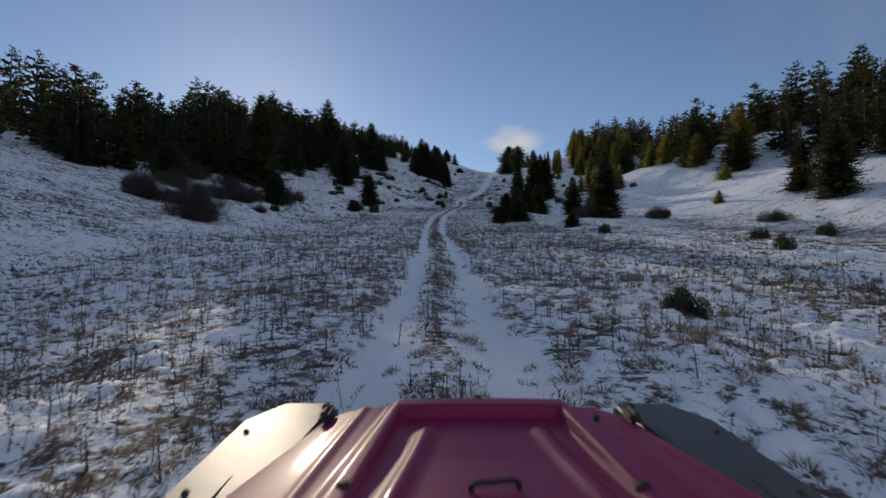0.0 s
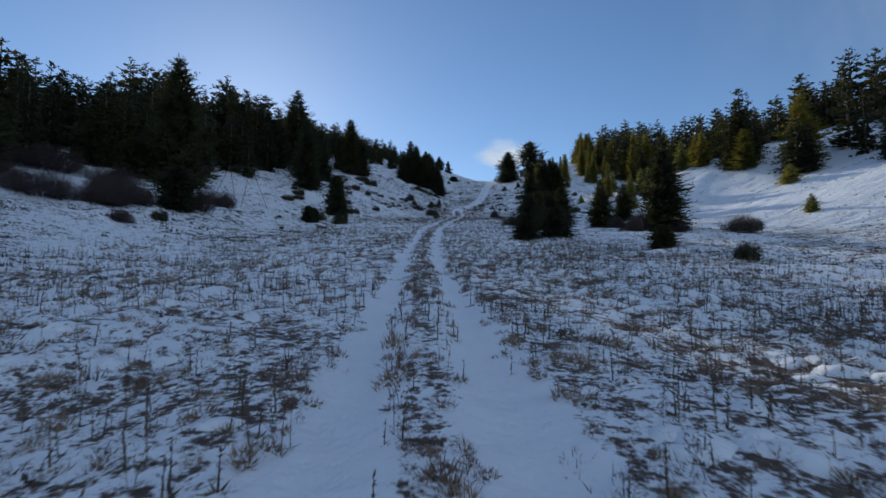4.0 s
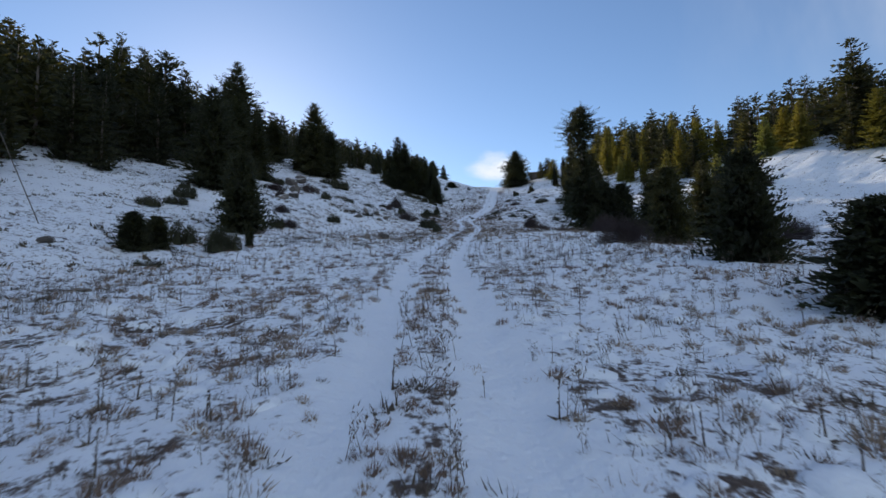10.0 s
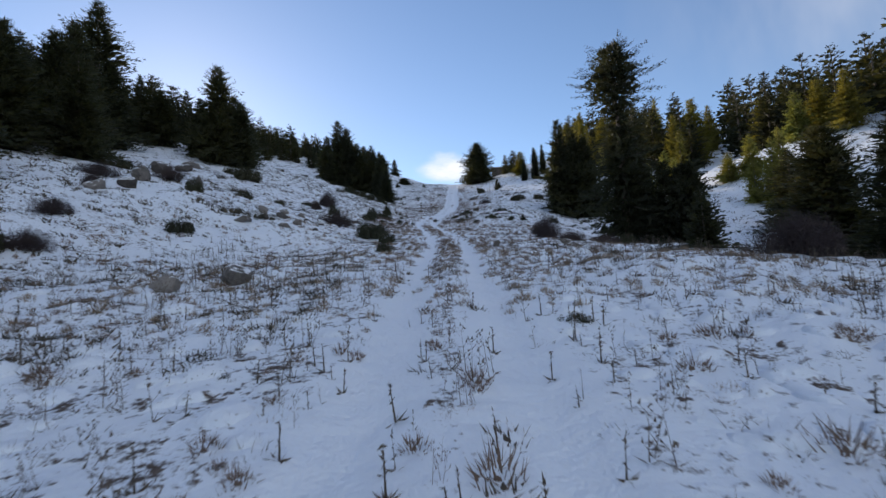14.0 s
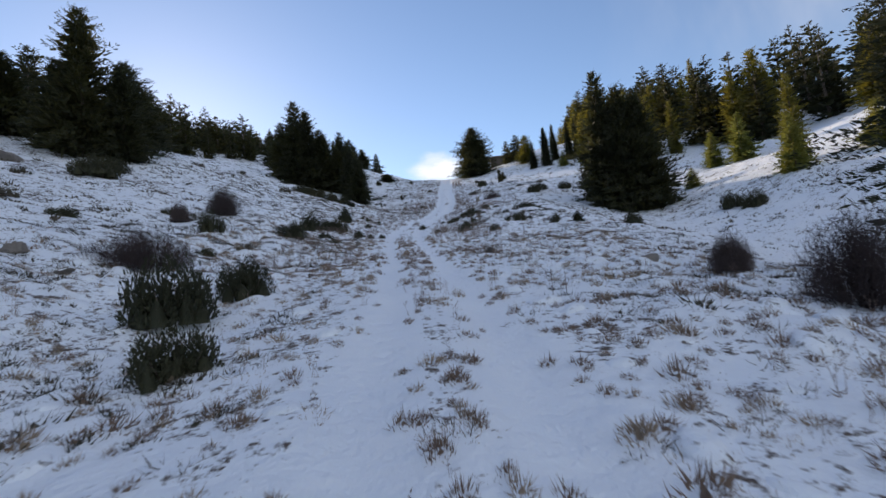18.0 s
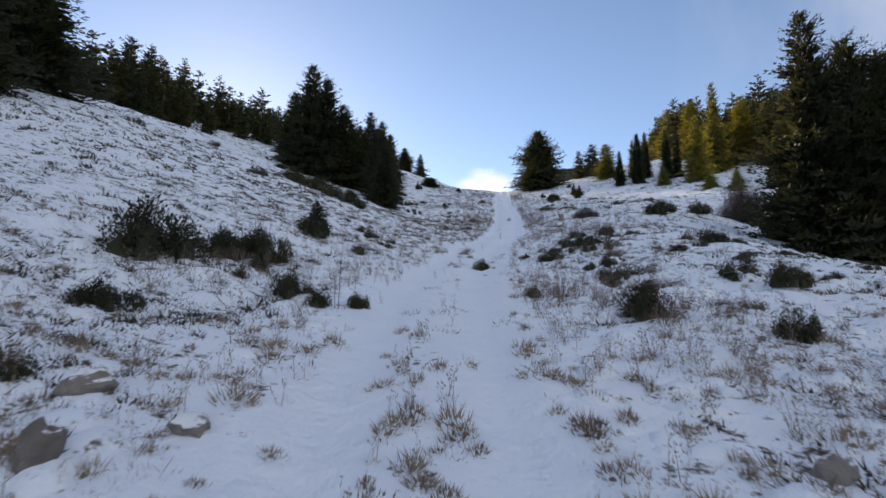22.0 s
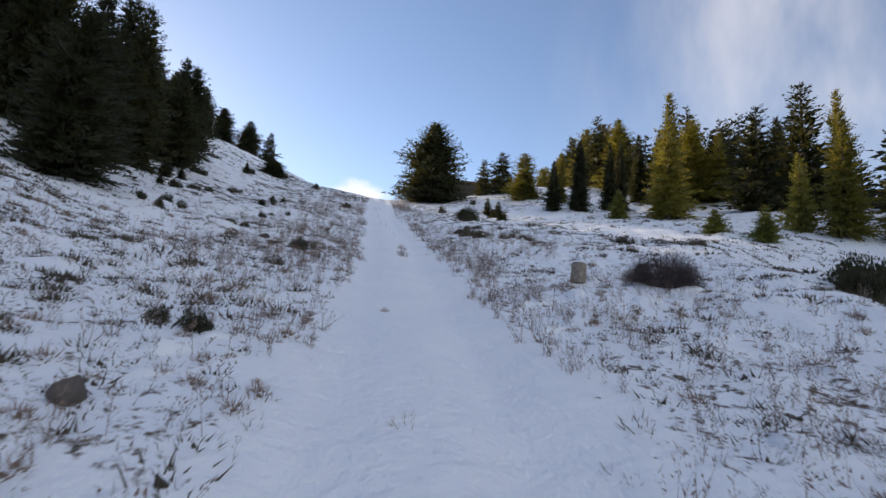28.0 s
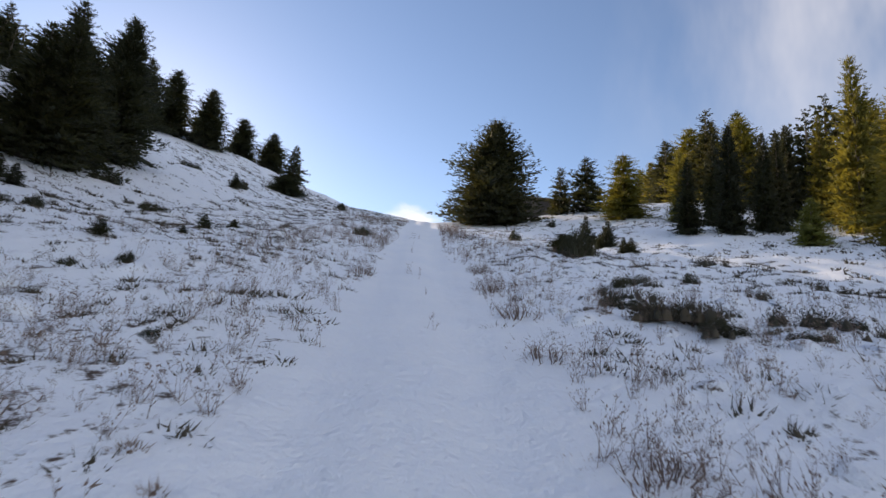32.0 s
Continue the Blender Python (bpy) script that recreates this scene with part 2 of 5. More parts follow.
def lattice(ix, iy, seed):
    a = (ix.astype(np.int64) * 374761393 + iy.astype(np.int64) * 668265263 + seed * 144665) & 0x7FFFFFFF
    a = ((a ^ (a >> 13)) * 1274126177) & 0x7FFFFFFF
    return ((a ^ (a >> 16)) & 0xFFFF) / 65535.0


def bumps(x, y, size, seed):
    """Value noise from -1 to 1 with lumps of about that size."""
    x, y = np.asarray(x, float) / size, np.asarray(y, float) / size
    ix, iy = np.floor(x), np.floor(y)
    fx, fy = x - ix, y - iy
    fx, fy = fx * fx * (3 - 2 * fx), fy * fy * (3 - 2 * fy)
    a, b = lattice(ix, iy, seed), lattice(ix + 1, iy, seed)
    c, d = lattice(ix, iy + 1, seed), lattice(ix + 1, iy + 1, seed)
    return 2 * ((a * (1 - fx) + b * fx) * (1 - fy) + (c * (1 - fx) + d * fx) * fy) - 1


def track_x(y):
    return spline(y, (-900, 0, 26, 51, 67, 75.5, 84, 93, 101, 109, 117.5, 133.5, 140.6, 147, 153, 160, 168, 195, 222, 300, 1500),
                  (0, 0, -.2, -.9, -.7, -.6, .5, 1.7, 2.9, 3.7, 4.2, 4.9, 5.9, 7.5, 9.6, 11.1, 12.7, 17, 22, 40, 300))


def valley(y):
    return spline(y, (-900, -300, -100, 0, 26, 51, 75.5, 93, 109, 126, 141, 153, 166, 190, 212, 226, 240, 262, 300, 500, 1500),
                  (-40, -28, -11, 0, 3.0, 6.5, 10.6, 13.97, 16.8, 20, 23.1, 26.1, 29.5, 36.5, 43.6, 47.7, 51, 53.5, 53, 40, 10))


def height(x, y):
    x, y = np.asarray(x, float), np.asarray(y, float)
    d = x - track_x(y)
    foot_l = spline(y, (-900, 0, 75, 93, 100, 112, 122, 130, 148, 156, 174, 200, 222, 245, 262, 285, 320, 1500), (18, 16, 14.5, 12, 10, 5, 4, 3, 3.5, 5, 9.5, 11.5, 12, 8, 6, 4.5, 4.5, 4.5))
    ul = soft(-d - foot_l, 1.5)
    left = 0.345 * 105 * (1 - np.exp(-ul / 105))
    left = left + 1.5 * np.clip((ul - 9) / 13, 0, 1) * np.exp(-((y - 167) / 19) ** 2)
    foot_r = spline(y, (-900, 0, 78, 100, 120, 146, 160, 190, 222, 262, 302, 1500), (55, 46, 43, 43, 40, 32, 35, 26, 20, 15, 15, 15))
    steep = spline(y, (-900, 0, 150, 190, 240, 280, 330, 1500), (.3, .38, .39, .2, .14, .11, .11, .11))
    ur = soft(d - foot_r, 4)
    ur = ur - 1.7 * soft(ur - 116, 6)
    near = spline(y, (-900, 0, 100, 116, 132, 145, 160, 172, 190, 212, 222, 260, 300, 1500), (-.02, -.02, -.02, -.03, .11, .18, .21, .16, .11, .11, .15, .1, .1, .1))
    reach = spline(y, (-900, 100, 130, 168, 190, 210, 250, 300, 1500), (45, 40, 14, 14, 40, 52, 52, 52, 52))
    right = near * soft(np.minimum(d, reach) - 1.5, .6) + steep * 125 * (1 - np.exp(-np.maximum(ur, -60) / 125))
    hollow = spline(y, (-900, 60, 85, 105, 147, 166, 182, 205, 235, 270, 300, 1500), (0, 0, .4, 2.4, 2.5, 1.2, 0, -1.5, -1.5, 0, 0, 0)) * np.exp(-((d - 21.5) / 8) ** 2)
    away = np.clip((np.abs(d) - 1.4) / 3, 0, 1)
    rough = (bumps(x, y, 9, 3) * .28 + bumps(x, y, 3.1, 4) * .13) * away + bumps(x, y, 1.1, 5) * .065 * (.25 + .75 * away)
    far = np.clip((np.abs(d) - 25) / 60, 0, 1)
    rough += (bumps(x, y, 31, 6) * 1.6 + bumps(x, y, 80, 7) * 2) * far
    rough += (bumps(x, y, .5, 8) * .11 + bumps(x, y, 1.7, 9) * .1 * np.clip((np.abs(d) - 4) / 6, 0, 1)) * away
    rut = np.exp(-((np.abs(d) - .8) / .3) ** 2) * np.clip((240 - y) / 20, 0, 1)
    return valley(y) + left + right - hollow + rough - .11 * rut

# ---- building tools ----
def mesh_of(name, v, f, mat):
    """A mesh from arrays of points and of three- or four-cornered faces."""
    v, f = np.asarray(v, np.float32).reshape(-1, 3), np.asarray(f, np.int32)
    k = f.shape[1]
    me = bpy.data.meshes.new(name)
    me.vertices.add(len(v))
    me.vertices.foreach_set("co", v.ravel())
    me.loops.add(f.size)
    me.loops.foreach_set("vertex_index", f.ravel())
    me.polygons.add(len(f))
    me.polygons.foreach_set("loop_start", np.arange(0, f.size, k, dtype=np.int32))
    me.update(calc_edges=True)
    me.materials.append(mat)
    return me


def child(name, me, parent, label=""):
    ob = new(name, me)
    ob.parent = parent
    return tagged(ob, label)


def part(name, bm, mat, parent=None, label="", smooth=False):
    """Links a bmesh as one object under a thing or under a part."""
    me = bpy.data.meshes.new(name)
    bmesh.ops.recalc_face_normals(bm, faces=bm.faces)
    for f in bm.faces:
        f.smooth = smooth
    bm.to_mesh(me)
    bm.free()
    me.materials.append(mat)
    return child(name, me, parent, label)


def unit(a):
    return a / np.maximum(np.linalg.norm(a, axis=-1, keepdims=True), 1e-6)


def blades(p, way, length, width, rs, bend=0.0):
    """Pointed blades: four corners and one face each."""
    n = len(p)
    side = unit(np.cross(way, unit(rs.normal(size=(n, 3)))))
    mid = p + way * (length * .42)[:, None] + np.array([0, 0, 1.0]) * (bend * length)[:, None] if np.ndim(bend) else p + way * (length * .42)[:, None]
    w = side * width[:, None]
    v = np.stack([p, mid + w, p + way * length[:, None], mid - w], 1).reshape(-1, 3)
    return v, np.arange(4 * n).reshape(-1, 4)


def fins(p, way, length, width, rs):
    """Pointed slivers, one three-cornered face each."""
    n = len(p)
    side = unit(np.cross(way, unit(rs.normal(size=(n, 3))))) * width[:, None]
    v = np.stack([p - side, p + side, p + way * length[:, None]], 1).reshape(-1, 3)
    return v, np.arange(3 * n).reshape(-1, 3)


def tubes(a, b, ra, rb, sides=3):
    """Straight tapered sticks from the points a to the points b."""
    n = len(a)
    t = unit(b - a)
    ref = np.where(np.abs(t[:, 2:3]) > .9, np.array([[1.0, 0, 0]]), np.array([[0, 0, 1.0]]))
    s = unit(np.cross(t, ref))
    c = np.cross(t, s)
    ang = np.arange(sides) * 2 * np.pi / sides
    ring = s[:, None] * np.cos(ang)[None, :, None] + c[:, None] * np.sin(ang)[None, :, None]
    v = np.concatenate([a[:, None] + ring * np.reshape(ra, (-1, 1, 1)), b[:, None] + ring * np.reshape(rb, (-1, 1, 1))], 1).reshape(-1, 3)
    k = np.arange(sides)
    f = np.stack([k, (k + 1) % sides, (k + 1) % sides + sides, k + sides], 1)
    f = (f[None] + (np.arange(n) * 2 * sides)[:, None, None]).reshape(-1, 4)
    return v, f


def join(*pairs):
    vs, fs, at = [], [], 0
    for v, f in pairs:
        vs.append(v)
        fs.append(f + at)
        at += len(v)
    return np.concatenate(vs), np.concatenate(fs)


def strewn(name, kinds, x, y, size, mat, seed, label, category, sink=.02, squash=None):
    """Many copies of a few small shapes on the ground, as one sheet of stuff."""
    rs = np.random.RandomState(seed)
    z = height(x, y) - sink
    fall_x, fall_y = (height(x + .25, y) - height(x - .25, y)) * 2, (height(x, y + .25) - height(x, y - .25)) * 2
    turn, which = rs.rand(len(x)) * 2 * np.pi, rs.randint(len(kinds), size=len(x))
    tall = np.ones(len(x)) if squash is None else squash
    pairs = []
    for k, (v, f) in enumerate(kinds):
        i = np.nonzero(which == k)[0]
        c, s = np.cos(turn[i])[:, None], np.sin(turn[i])[:, None]
        dx, dy = (v[:, 0] * c - v[:, 1] * s) * size[i, None], (v[:, 0] * s + v[:, 1] * c) * size[i, None]
        dz = v[None, :, 2] * (size[i] * tall[i])[:, None] + dx * fall_x[i, None] + dy * fall_y[i, None]
        q = np.stack([dx + x[i, None], dy + y[i, None], dz + z[i, None]], 2).reshape(-1, 3)
        pairs.append((q, (f[None] + (np.arange(len(i)) * len(v))[:, None, None]).reshape(-1, f.shape[1])))
    v, f = join(*pairs)
    return tagged(new(name, mesh_of(name, v, f, mat)), label, category, kind="stuff")


# ---- clouds, far beyond the hills, and an added fill sheet ----
def cloud(name, mat, az0, az1, el0, el1, rim, label, far=4200.0, slip=0.0):
    """A patch of the sky, in degrees right of the way up the valley and above the level."""
    a, e = np.meshgrid(np.radians(np.linspace(az0, az1, 60)), np.radians(np.linspace(el0, el1, 40)), indexing="ij")
    v = np.stack([np.sin(a) * np.cos(e), np.cos(a) * np.cos(e), np.sin(e)], 2).reshape(-1, 3) * far
    q = (np.arange(59)[:, None] * 40 + np.arange(39)[None]).reshape(-1)
    me = mesh_of(name, v, np.stack([q, q + 1, q + 41, q + 40], 1), mat)
    s, t = np.meshgrid(np.linspace(0, 1, 60), np.linspace(0, 1, 40), indexing="ij")
    body = np.clip(np.minimum(s, 1 - s) / rim, 0, 1) * np.clip(np.minimum(t, 1 - t) / rim, 0, 1)
    body = body * body * (3 - 2 * body)
    me.attributes.new("body", "FLOAT", "POINT").data.foreach_set("value", body.ravel().astype(np.float32))
    me.attributes.new("sky_place", "FLOAT_VECTOR", "POINT").data.foreach_set("vector", np.stack([a - slip, e, 0 * a], 2).ravel().astype(np.float32))
    return tagged(new(name, me), label, "cloud", kind="structure")


cloud("backdrop_cloud", BANK, -1, 17, 10, 20, .45, "low white cloud bank behind the crest")
# real streaks at the right; the glowing veil overhead and behind is added fill
cloud("backdrop_cloud", CIRRUS, 18, 215, 2, 85, .25, "thin veil of high white cloud, widened out of view as fill light", slip=.16)
# unseen sheet, added only to lift the light on shaded snow
cloud("backdrop_cloud", FILL_SHEET, 50, 318, 4, 88, .2, "unseen glowing cloud sheet added behind the valley to brighten shaded snow", 4300)


# ---- ground ----
def steps(*runs):
    """Grid lines: (from, to, step) runs one after the other."""
    out = []
    for a, b, s in runs:
        out.append(np.arange(a, b - 1e-6, s))
    return np.concatenate(out + [[runs[-1][1]]])


def turf_cover(x, y):
    """How readily the turf shows through the snow."""
    d = np.abs(x - track_x(y))
    c = -.006 + bumps(x, y, 6, 21) * .03 + bumps(x, y, 2.2, 22) * .03 - .05 * bumps(x, y, .5, 8)
    c = c + spline(y, (-900, 0, 30, 60, 90, 130, 160, 1500), (.046, .05, .05, .034, .012, .004, -.018, -.03))
    clean = np.exp(-((d - .8) / .38) ** 4) + np.clip((y - 138) / 14, 0, 1) * np.exp(-((x - track_x(y) - .25) / 1.3) ** 4)
    c = c - .5 * np.clip(clean, 0, 1) * np.clip((240 - y) / 20, 0, 1)
    c = c + .018 * np.exp(-(d / .42) ** 4) * np.clip((140 - y) / 10, 0, 1) + .015 * np.exp(-((d - 2.4) / 1.0) ** 2) * np.clip((140 - y) / 10, 0, 1)
    left_slope = np.clip((track_x(y) - x - 3) / 4, 0, 1) * np.clip((y - 95) / 30, 0, 1)
    c = c + .014 * left_slope
    c = c + .008 * np.clip((y - 128) / 20, 0, 1) * np.clip((d - 2.0) / 1.5, 0, 1)
    e = x - track_x(y)
    right = np.clip((e - 18) / 10, 0, 1) * np.clip((50 - e) / 12, 0, 1) * np.clip((85 - y) / 20, 0, 1)
    return c + .05 * right - .03 * np.clip((e - 42) / 10, 0, 1)


gy = steps((-900, -100, 40), (-100, -12, 6), (-12, 4, .5), (4, 175, .34), (175, 240, .6), (240, 330, 3), (330, 1500, 60))
gd = steps((-1400, -200, 60), (-200, -60, 5), (-60, -24, 1.0), (-24, -10, .55), (-10, 10, .28), (10, 24, .55), (24, 60, 1.0), (60, 220, 5), (220, 1400, 60))
GY, GD = np.meshgrid(gy, gd, indexing="ij")
GX = GD + track_x(GY)
gv = np.stack([GX, GY, height(GX, GY)], 2).reshape(-1, 3)
nx = len(gd)
q = (np.arange(len(gy) - 1)[:, None] * nx + np.arange(nx - 1)[None]).reshape(-1)
ground_mesh = mesh_of("ground", gv, np.stack([q, q + 1, q + nx + 1, q + nx], 1), SNOW)
ground_mesh.attributes.new("turf", "FLOAT", "POINT").data.foreach_set("value", turf_cover(gv[:, 0], gv[:, 1]).astype(np.float32))
ground_mesh.polygons.foreach_set("use_smooth", np.ones(len(ground_mesh.polygons), bool))
tagged(new("ground", ground_mesh), "thin trampled snow over brown winter turf with two wheel ruts", "ground", kind="structure")

# ---- firs ----
def fir_crown(rs, tall, wide, gap, per, twigs, low, power, ragged, blade, plump, core=.5, outline=None):
    """Whorls of boughs, each a flat spray of short twigs with upturned ends; also returns the bough ends."""
    base, az, rel = [], [], []
    for z in np.arange(low * tall, tall * .985, gap):
        u = (z / tall - low) / (1 - low)
        k = per if outline else max(3, int(round(per * (.45 + .55 * (1 - u)))))
        base += [z + rs.uniform(-.45, .45) * gap for _ in range(k)]
        az += list(rs.rand() * 6.28 + (np.arange(k) + rs.uniform(-.35, .35, k)) * 2 * np.pi / k)
        rel += [u] * k
    base, az, u = np.array(base), np.array(az), np.array(rel)
    n = len(base)
    lobe = 1 + .2 * np.sin(az * 2 + rs.rand() * 6) * np.sin(u * 9 + rs.rand() * 6) + .1 * np.sin(az * 3 + u * 17)
    taper = .96 * (1 - u) ** power + .05 if outline is None else np.interp(u, *outline)
    size = 1.17 * wide * taper * rs.uniform(1 - ragged, 1 + ragged * .45, n) * lobe * (np.clip(.72 + u * 4, 0, 1) if outline is None else 1)
    rise = np.radians(-12 + (56 if outline is None else 26) * u**1.3 + rs.uniform(-9, 9, n))
    out = np.stack([np.cos(az), np.sin(az), 0 * az], 1)
    S = np.tile(np.linspace(.14, 1, twigs), n) + rs.uniform(-.04, .04, n * twigs)
    B = np.repeat(np.arange(n), twigs)

    def along(i, t):
        p = out[i] * (size[i] * t * np.cos(rise[i]))[:, None]
        p[:, 2] = base[i] + size[i] * (t * np.sin(rise[i]) - .3 * t**2 + .27 * t**3)
        return p

    pairs = []
    for side in (-1, 1, 0):
        fan = size[B] * .3 * (1.08 - S) + .04
        lat = np.stack([-out[B, 1], out[B, 0], 0 * S], 1) * side
        p = along(B, S) + lat * (fan * rs.uniform(0, .9, len(B)))[:, None] + rs.normal(size=(len(B), 3)) * .012 * wide
        up = np.array([0, 0, 1.0])[None] * rs.uniform(-.15, .5 if side else .9, len(B))[:, None]
        way = unit(out[B] * rs.uniform(.5, 1., len(B))[:, None] + lat * rs.uniform(.3, .9, len(B))[:, None] + up)
        length = (size[B] * .3 * (1.1 - .6 * S) + .1) * rs.uniform(.6, 1.3, len(B)) * blade * (.8 if side == 0 else 1)
        pairs.append(blades(p, way, length, length * plump, rs))
    top = np.array([[0, 0, tall * .94]] * 9) + rs.normal(size=(9, 3)) * .008 * tall
    way = unit(np.stack([rs.normal(size=9) * .4, rs.normal(size=9) * .4, np.ones(9)], 1))
    pairs.append(blades(top, way, rs.uniform(.03, .07, 9) * tall, np.full(9, tall * .005), rs))
    # matted inner boughs round the trunk
    for k in range(9):
        p = along(np.arange(n), rs.uniform(.0, .45, n)) + rs.normal(size=(n, 3)) * .05 * size[:, None]
        way = unit(along(np.arange(n), np.full(n, 1.0)) - p + rs.normal(size=(n, 3)) * .3 * size[:, None])
        pairs.append(blades(p, way, size * core * rs.uniform(.5, .9, n), np.minimum(size * .06, .13), rs))
    ends = along(np.arange(n), np.full(n, .9))
    return join(*pairs), (np.stack([0 * base, 0 * base, base], 1), ends, size)


def fir_arrays(seed, tall, wide, gap, per, twigs, low=.04, power=.8, ragged=.28, blade=1.0, boughs=True, girth=.022, tops=1, plump=.19, core=.5, outline=None):
    """Points and faces of one fir at the origin: wood, and needles."""
    rs = np.random.RandomState(seed)
    wood, green, limb = [], [], []
    for k in range(tops):
        a = rs.rand() * 6.28
        off = np.array([math.cos(a), math.sin(a), 0]) * (wide * .55 if k else 0)
        h = tall * (1 if k == 0 else rs.uniform(.7, .9))
        (v, f), (a0, a1, size) = fir_crown(rs, h, wide, gap, per, twigs, low, power, ragged, blade, plump, core, outline)
        green.append((v + off, f))
        wood.append(stem(h, girth * h, 8 if boughs else 5, off))
        if boughs:
            limb.append(tubes(a0 + off, a1 + off, .012 + .012 * size, np.full(len(size), .005), 3))
    return join(*wood), join(*green), join(*limb) if limb else None


def stem(h, r, sides, off):
    """A tapered trunk with a flared foot, in one piece."""
    zs = np.linspace(-.06, 1, 9) * h
    rr = r * np.clip(1 - zs / h, .03, 1) ** .8 * np.where(zs < .02 * h, 1.35, 1)
    ang = np.arange(sides) * 2 * np.pi / sides
    v = np.stack([np.cos(ang)[None] * rr[:, None], np.sin(ang)[None] * rr[:, None], np.repeat(zs[:, None], sides, 1)], 2).reshape(-1, 3) + off
    f = np.array([[j * sides + i, j * sides + (i + 1) % sides, (j + 1) * sides + (i + 1) % sides, (j + 1) * sides + i] for j in range(8) for i in range(sides)])
    return v, f


def fir_kind(name, seed, tall, wide, gap, per, twigs, mat=None, label="", limbs=0, **more):
    root = new(name)
    wood, green, limb = fir_arrays(seed, tall, wide, gap, per, twigs, **more)
    trunk = child("trunk", mesh_of("trunk", *wood, BARK), root)
    if limb and limbs:
        v, f = limb
        step = len(v) // 6 // limbs
        for k in range(limbs):
            i = k * step
            child("limb", mesh_of("limb", v[6 * i:6 * i + 6], f[:3], BARK), trunk)
    child("crown", mesh_of("crown", *green, mat or NEEDLES), root)
    root["tall"], root["wide"] = tall, wide
    return tagged(root, label or "dark green fir tree with drooping boughs in snow", "tree")


KINDS = {}


def put(kind, x, y, tall, wide, turn=None, label="", group="", sink=.1, lean=0.0):
    """Stands a tree or bush of that kind on the ground, scaled to its height and spread."""
    made = KINDS[kind]
    root = made["root"]
    s = Vector((wide / made["wide"], wide / made["wide"], tall / made["tall"]))
    z = float(height(x, y)) - sink
    rz = (x * 7.31 + y * 3.77) % 6.283 if turn is None else radians(turn)
    m = Matrix.LocRotScale((x, y, z), Euler((lean, 0, rz)), s)
    if made["used"]:
        ob = copy_thing(root, Matrix.LocRotScale((x, y, z), Euler((lean, 0, rz)), Vector([a / b for a, b in zip(s, root.scale)])))
    else:
        ob = root
        ob.matrix_basis = m
        made["used"] = True
    return tagged(ob, label, group=group)


def keep(kind, root):
    KINDS[kind] = dict(root=root, tall=root["tall"], wide=root["wide"], used=False)
    del root["tall"], root["wide"]


# wide is the spread from trunk to bough ends
keep("big_a", fir_kind("fir_tree", 11, 12, 3.0, .3, 10, 13, power=.64, ragged=.34, blade=.6, plump=.15, core=.55))
keep("big_b", fir_kind("fir_tree", 12, 12, 3.2, .3, 10, 13, low=.02, power=.54, ragged=.36, blade=.58, plump=.15, core=.55))
keep("big_c", fir_kind("fir_tree", 13, 13, 2.6, .32, 9, 13, low=.03, power=.66, ragged=.36, blade=.62, plump=.15, core=.55))
keep("wide", fir_kind("fir_tree", 14, 11, 4.6, .3, 12, 18, low=.02, power=.6, ragged=.24, tops=2, blade=.36, plump=.15, core=.5))
keep("lone", fir_kind("fir_tree", 18, 11, 4.3, .3, 13, 18, low=.05, power=.62, ragged=.16, blade=.5, plump=.15, core=.5))
keep("open", fir_kind("fir_tree", 15, 15, 3.4, .3, 9, 30, low=.06, ragged=.55, blade=.3, girth=.024, plump=.13, core=.34, limbs=20,
                      outline=((0, .08, .2, .34, .46, .54, .6, .66, .72, .8, .88, .94, 1), (.8, 1., 1., .9, .7, .5, .36, .44, .7, .84, .76, .5, .18))))
# firs for the sunlit side, the sun's gold put into their colour
keep("gold_0", fir_kind("golden_fir", 16, 11, 2.6, .32, 9, 12, low=.03, power=.62, ragged=.3, blade=.6, plump=.16, mat=SUN_TINTED, boughs=False, label="green fir with low sunlight painted gold into its needles"))
keep("gold_1", fir_kind("golden_fir", 17, 11, 2.4, .34, 9, 12, low=.03, power=.55, ragged=.36, blade=.62, plump=.16, mat=SUN_TINTED, boughs=False, label="green fir with low sunlight painted gold into its needles"))
FAR_SHAPES = [dict(seed=30 + k, tall=11, wide=2.5, gap=.5, per=7, twigs=5, low=.04, power=(.55, .66, .5, .7, .58)[k], ragged=.34, blade=1.0, boughs=False, plump=.2, core=.55) for k in range(5)]
for k in range(5):
    keep("far_%d" % k, fir_kind("fir_tree", label="dark fir at the edge of a wood on a snowy slope", **FAR_SHAPES[k]))
# young firs on the sunny slope, sunlight included in their needle colour
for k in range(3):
    keep("young_%d" % k, fir_kind("young_fir", 40 + k, 5, 1.6, .2, 8, 7, low=.03, power=.85, ragged=.35, blade=.85, plump=.18, mat=YOUNG_SUN_TINTED, boughs=False, label="yellow-green young fir with sunlight painted into its needles"))
for k in range(2):
    keep("sapling_%d" % k, fir_kind("fir_sapling", 50 + k, 2, .7, .1, 7, 6, low=.02, power=.9, ragged=.4, blade=.8, boughs=False, label="small dark fir sapling in the snow"))


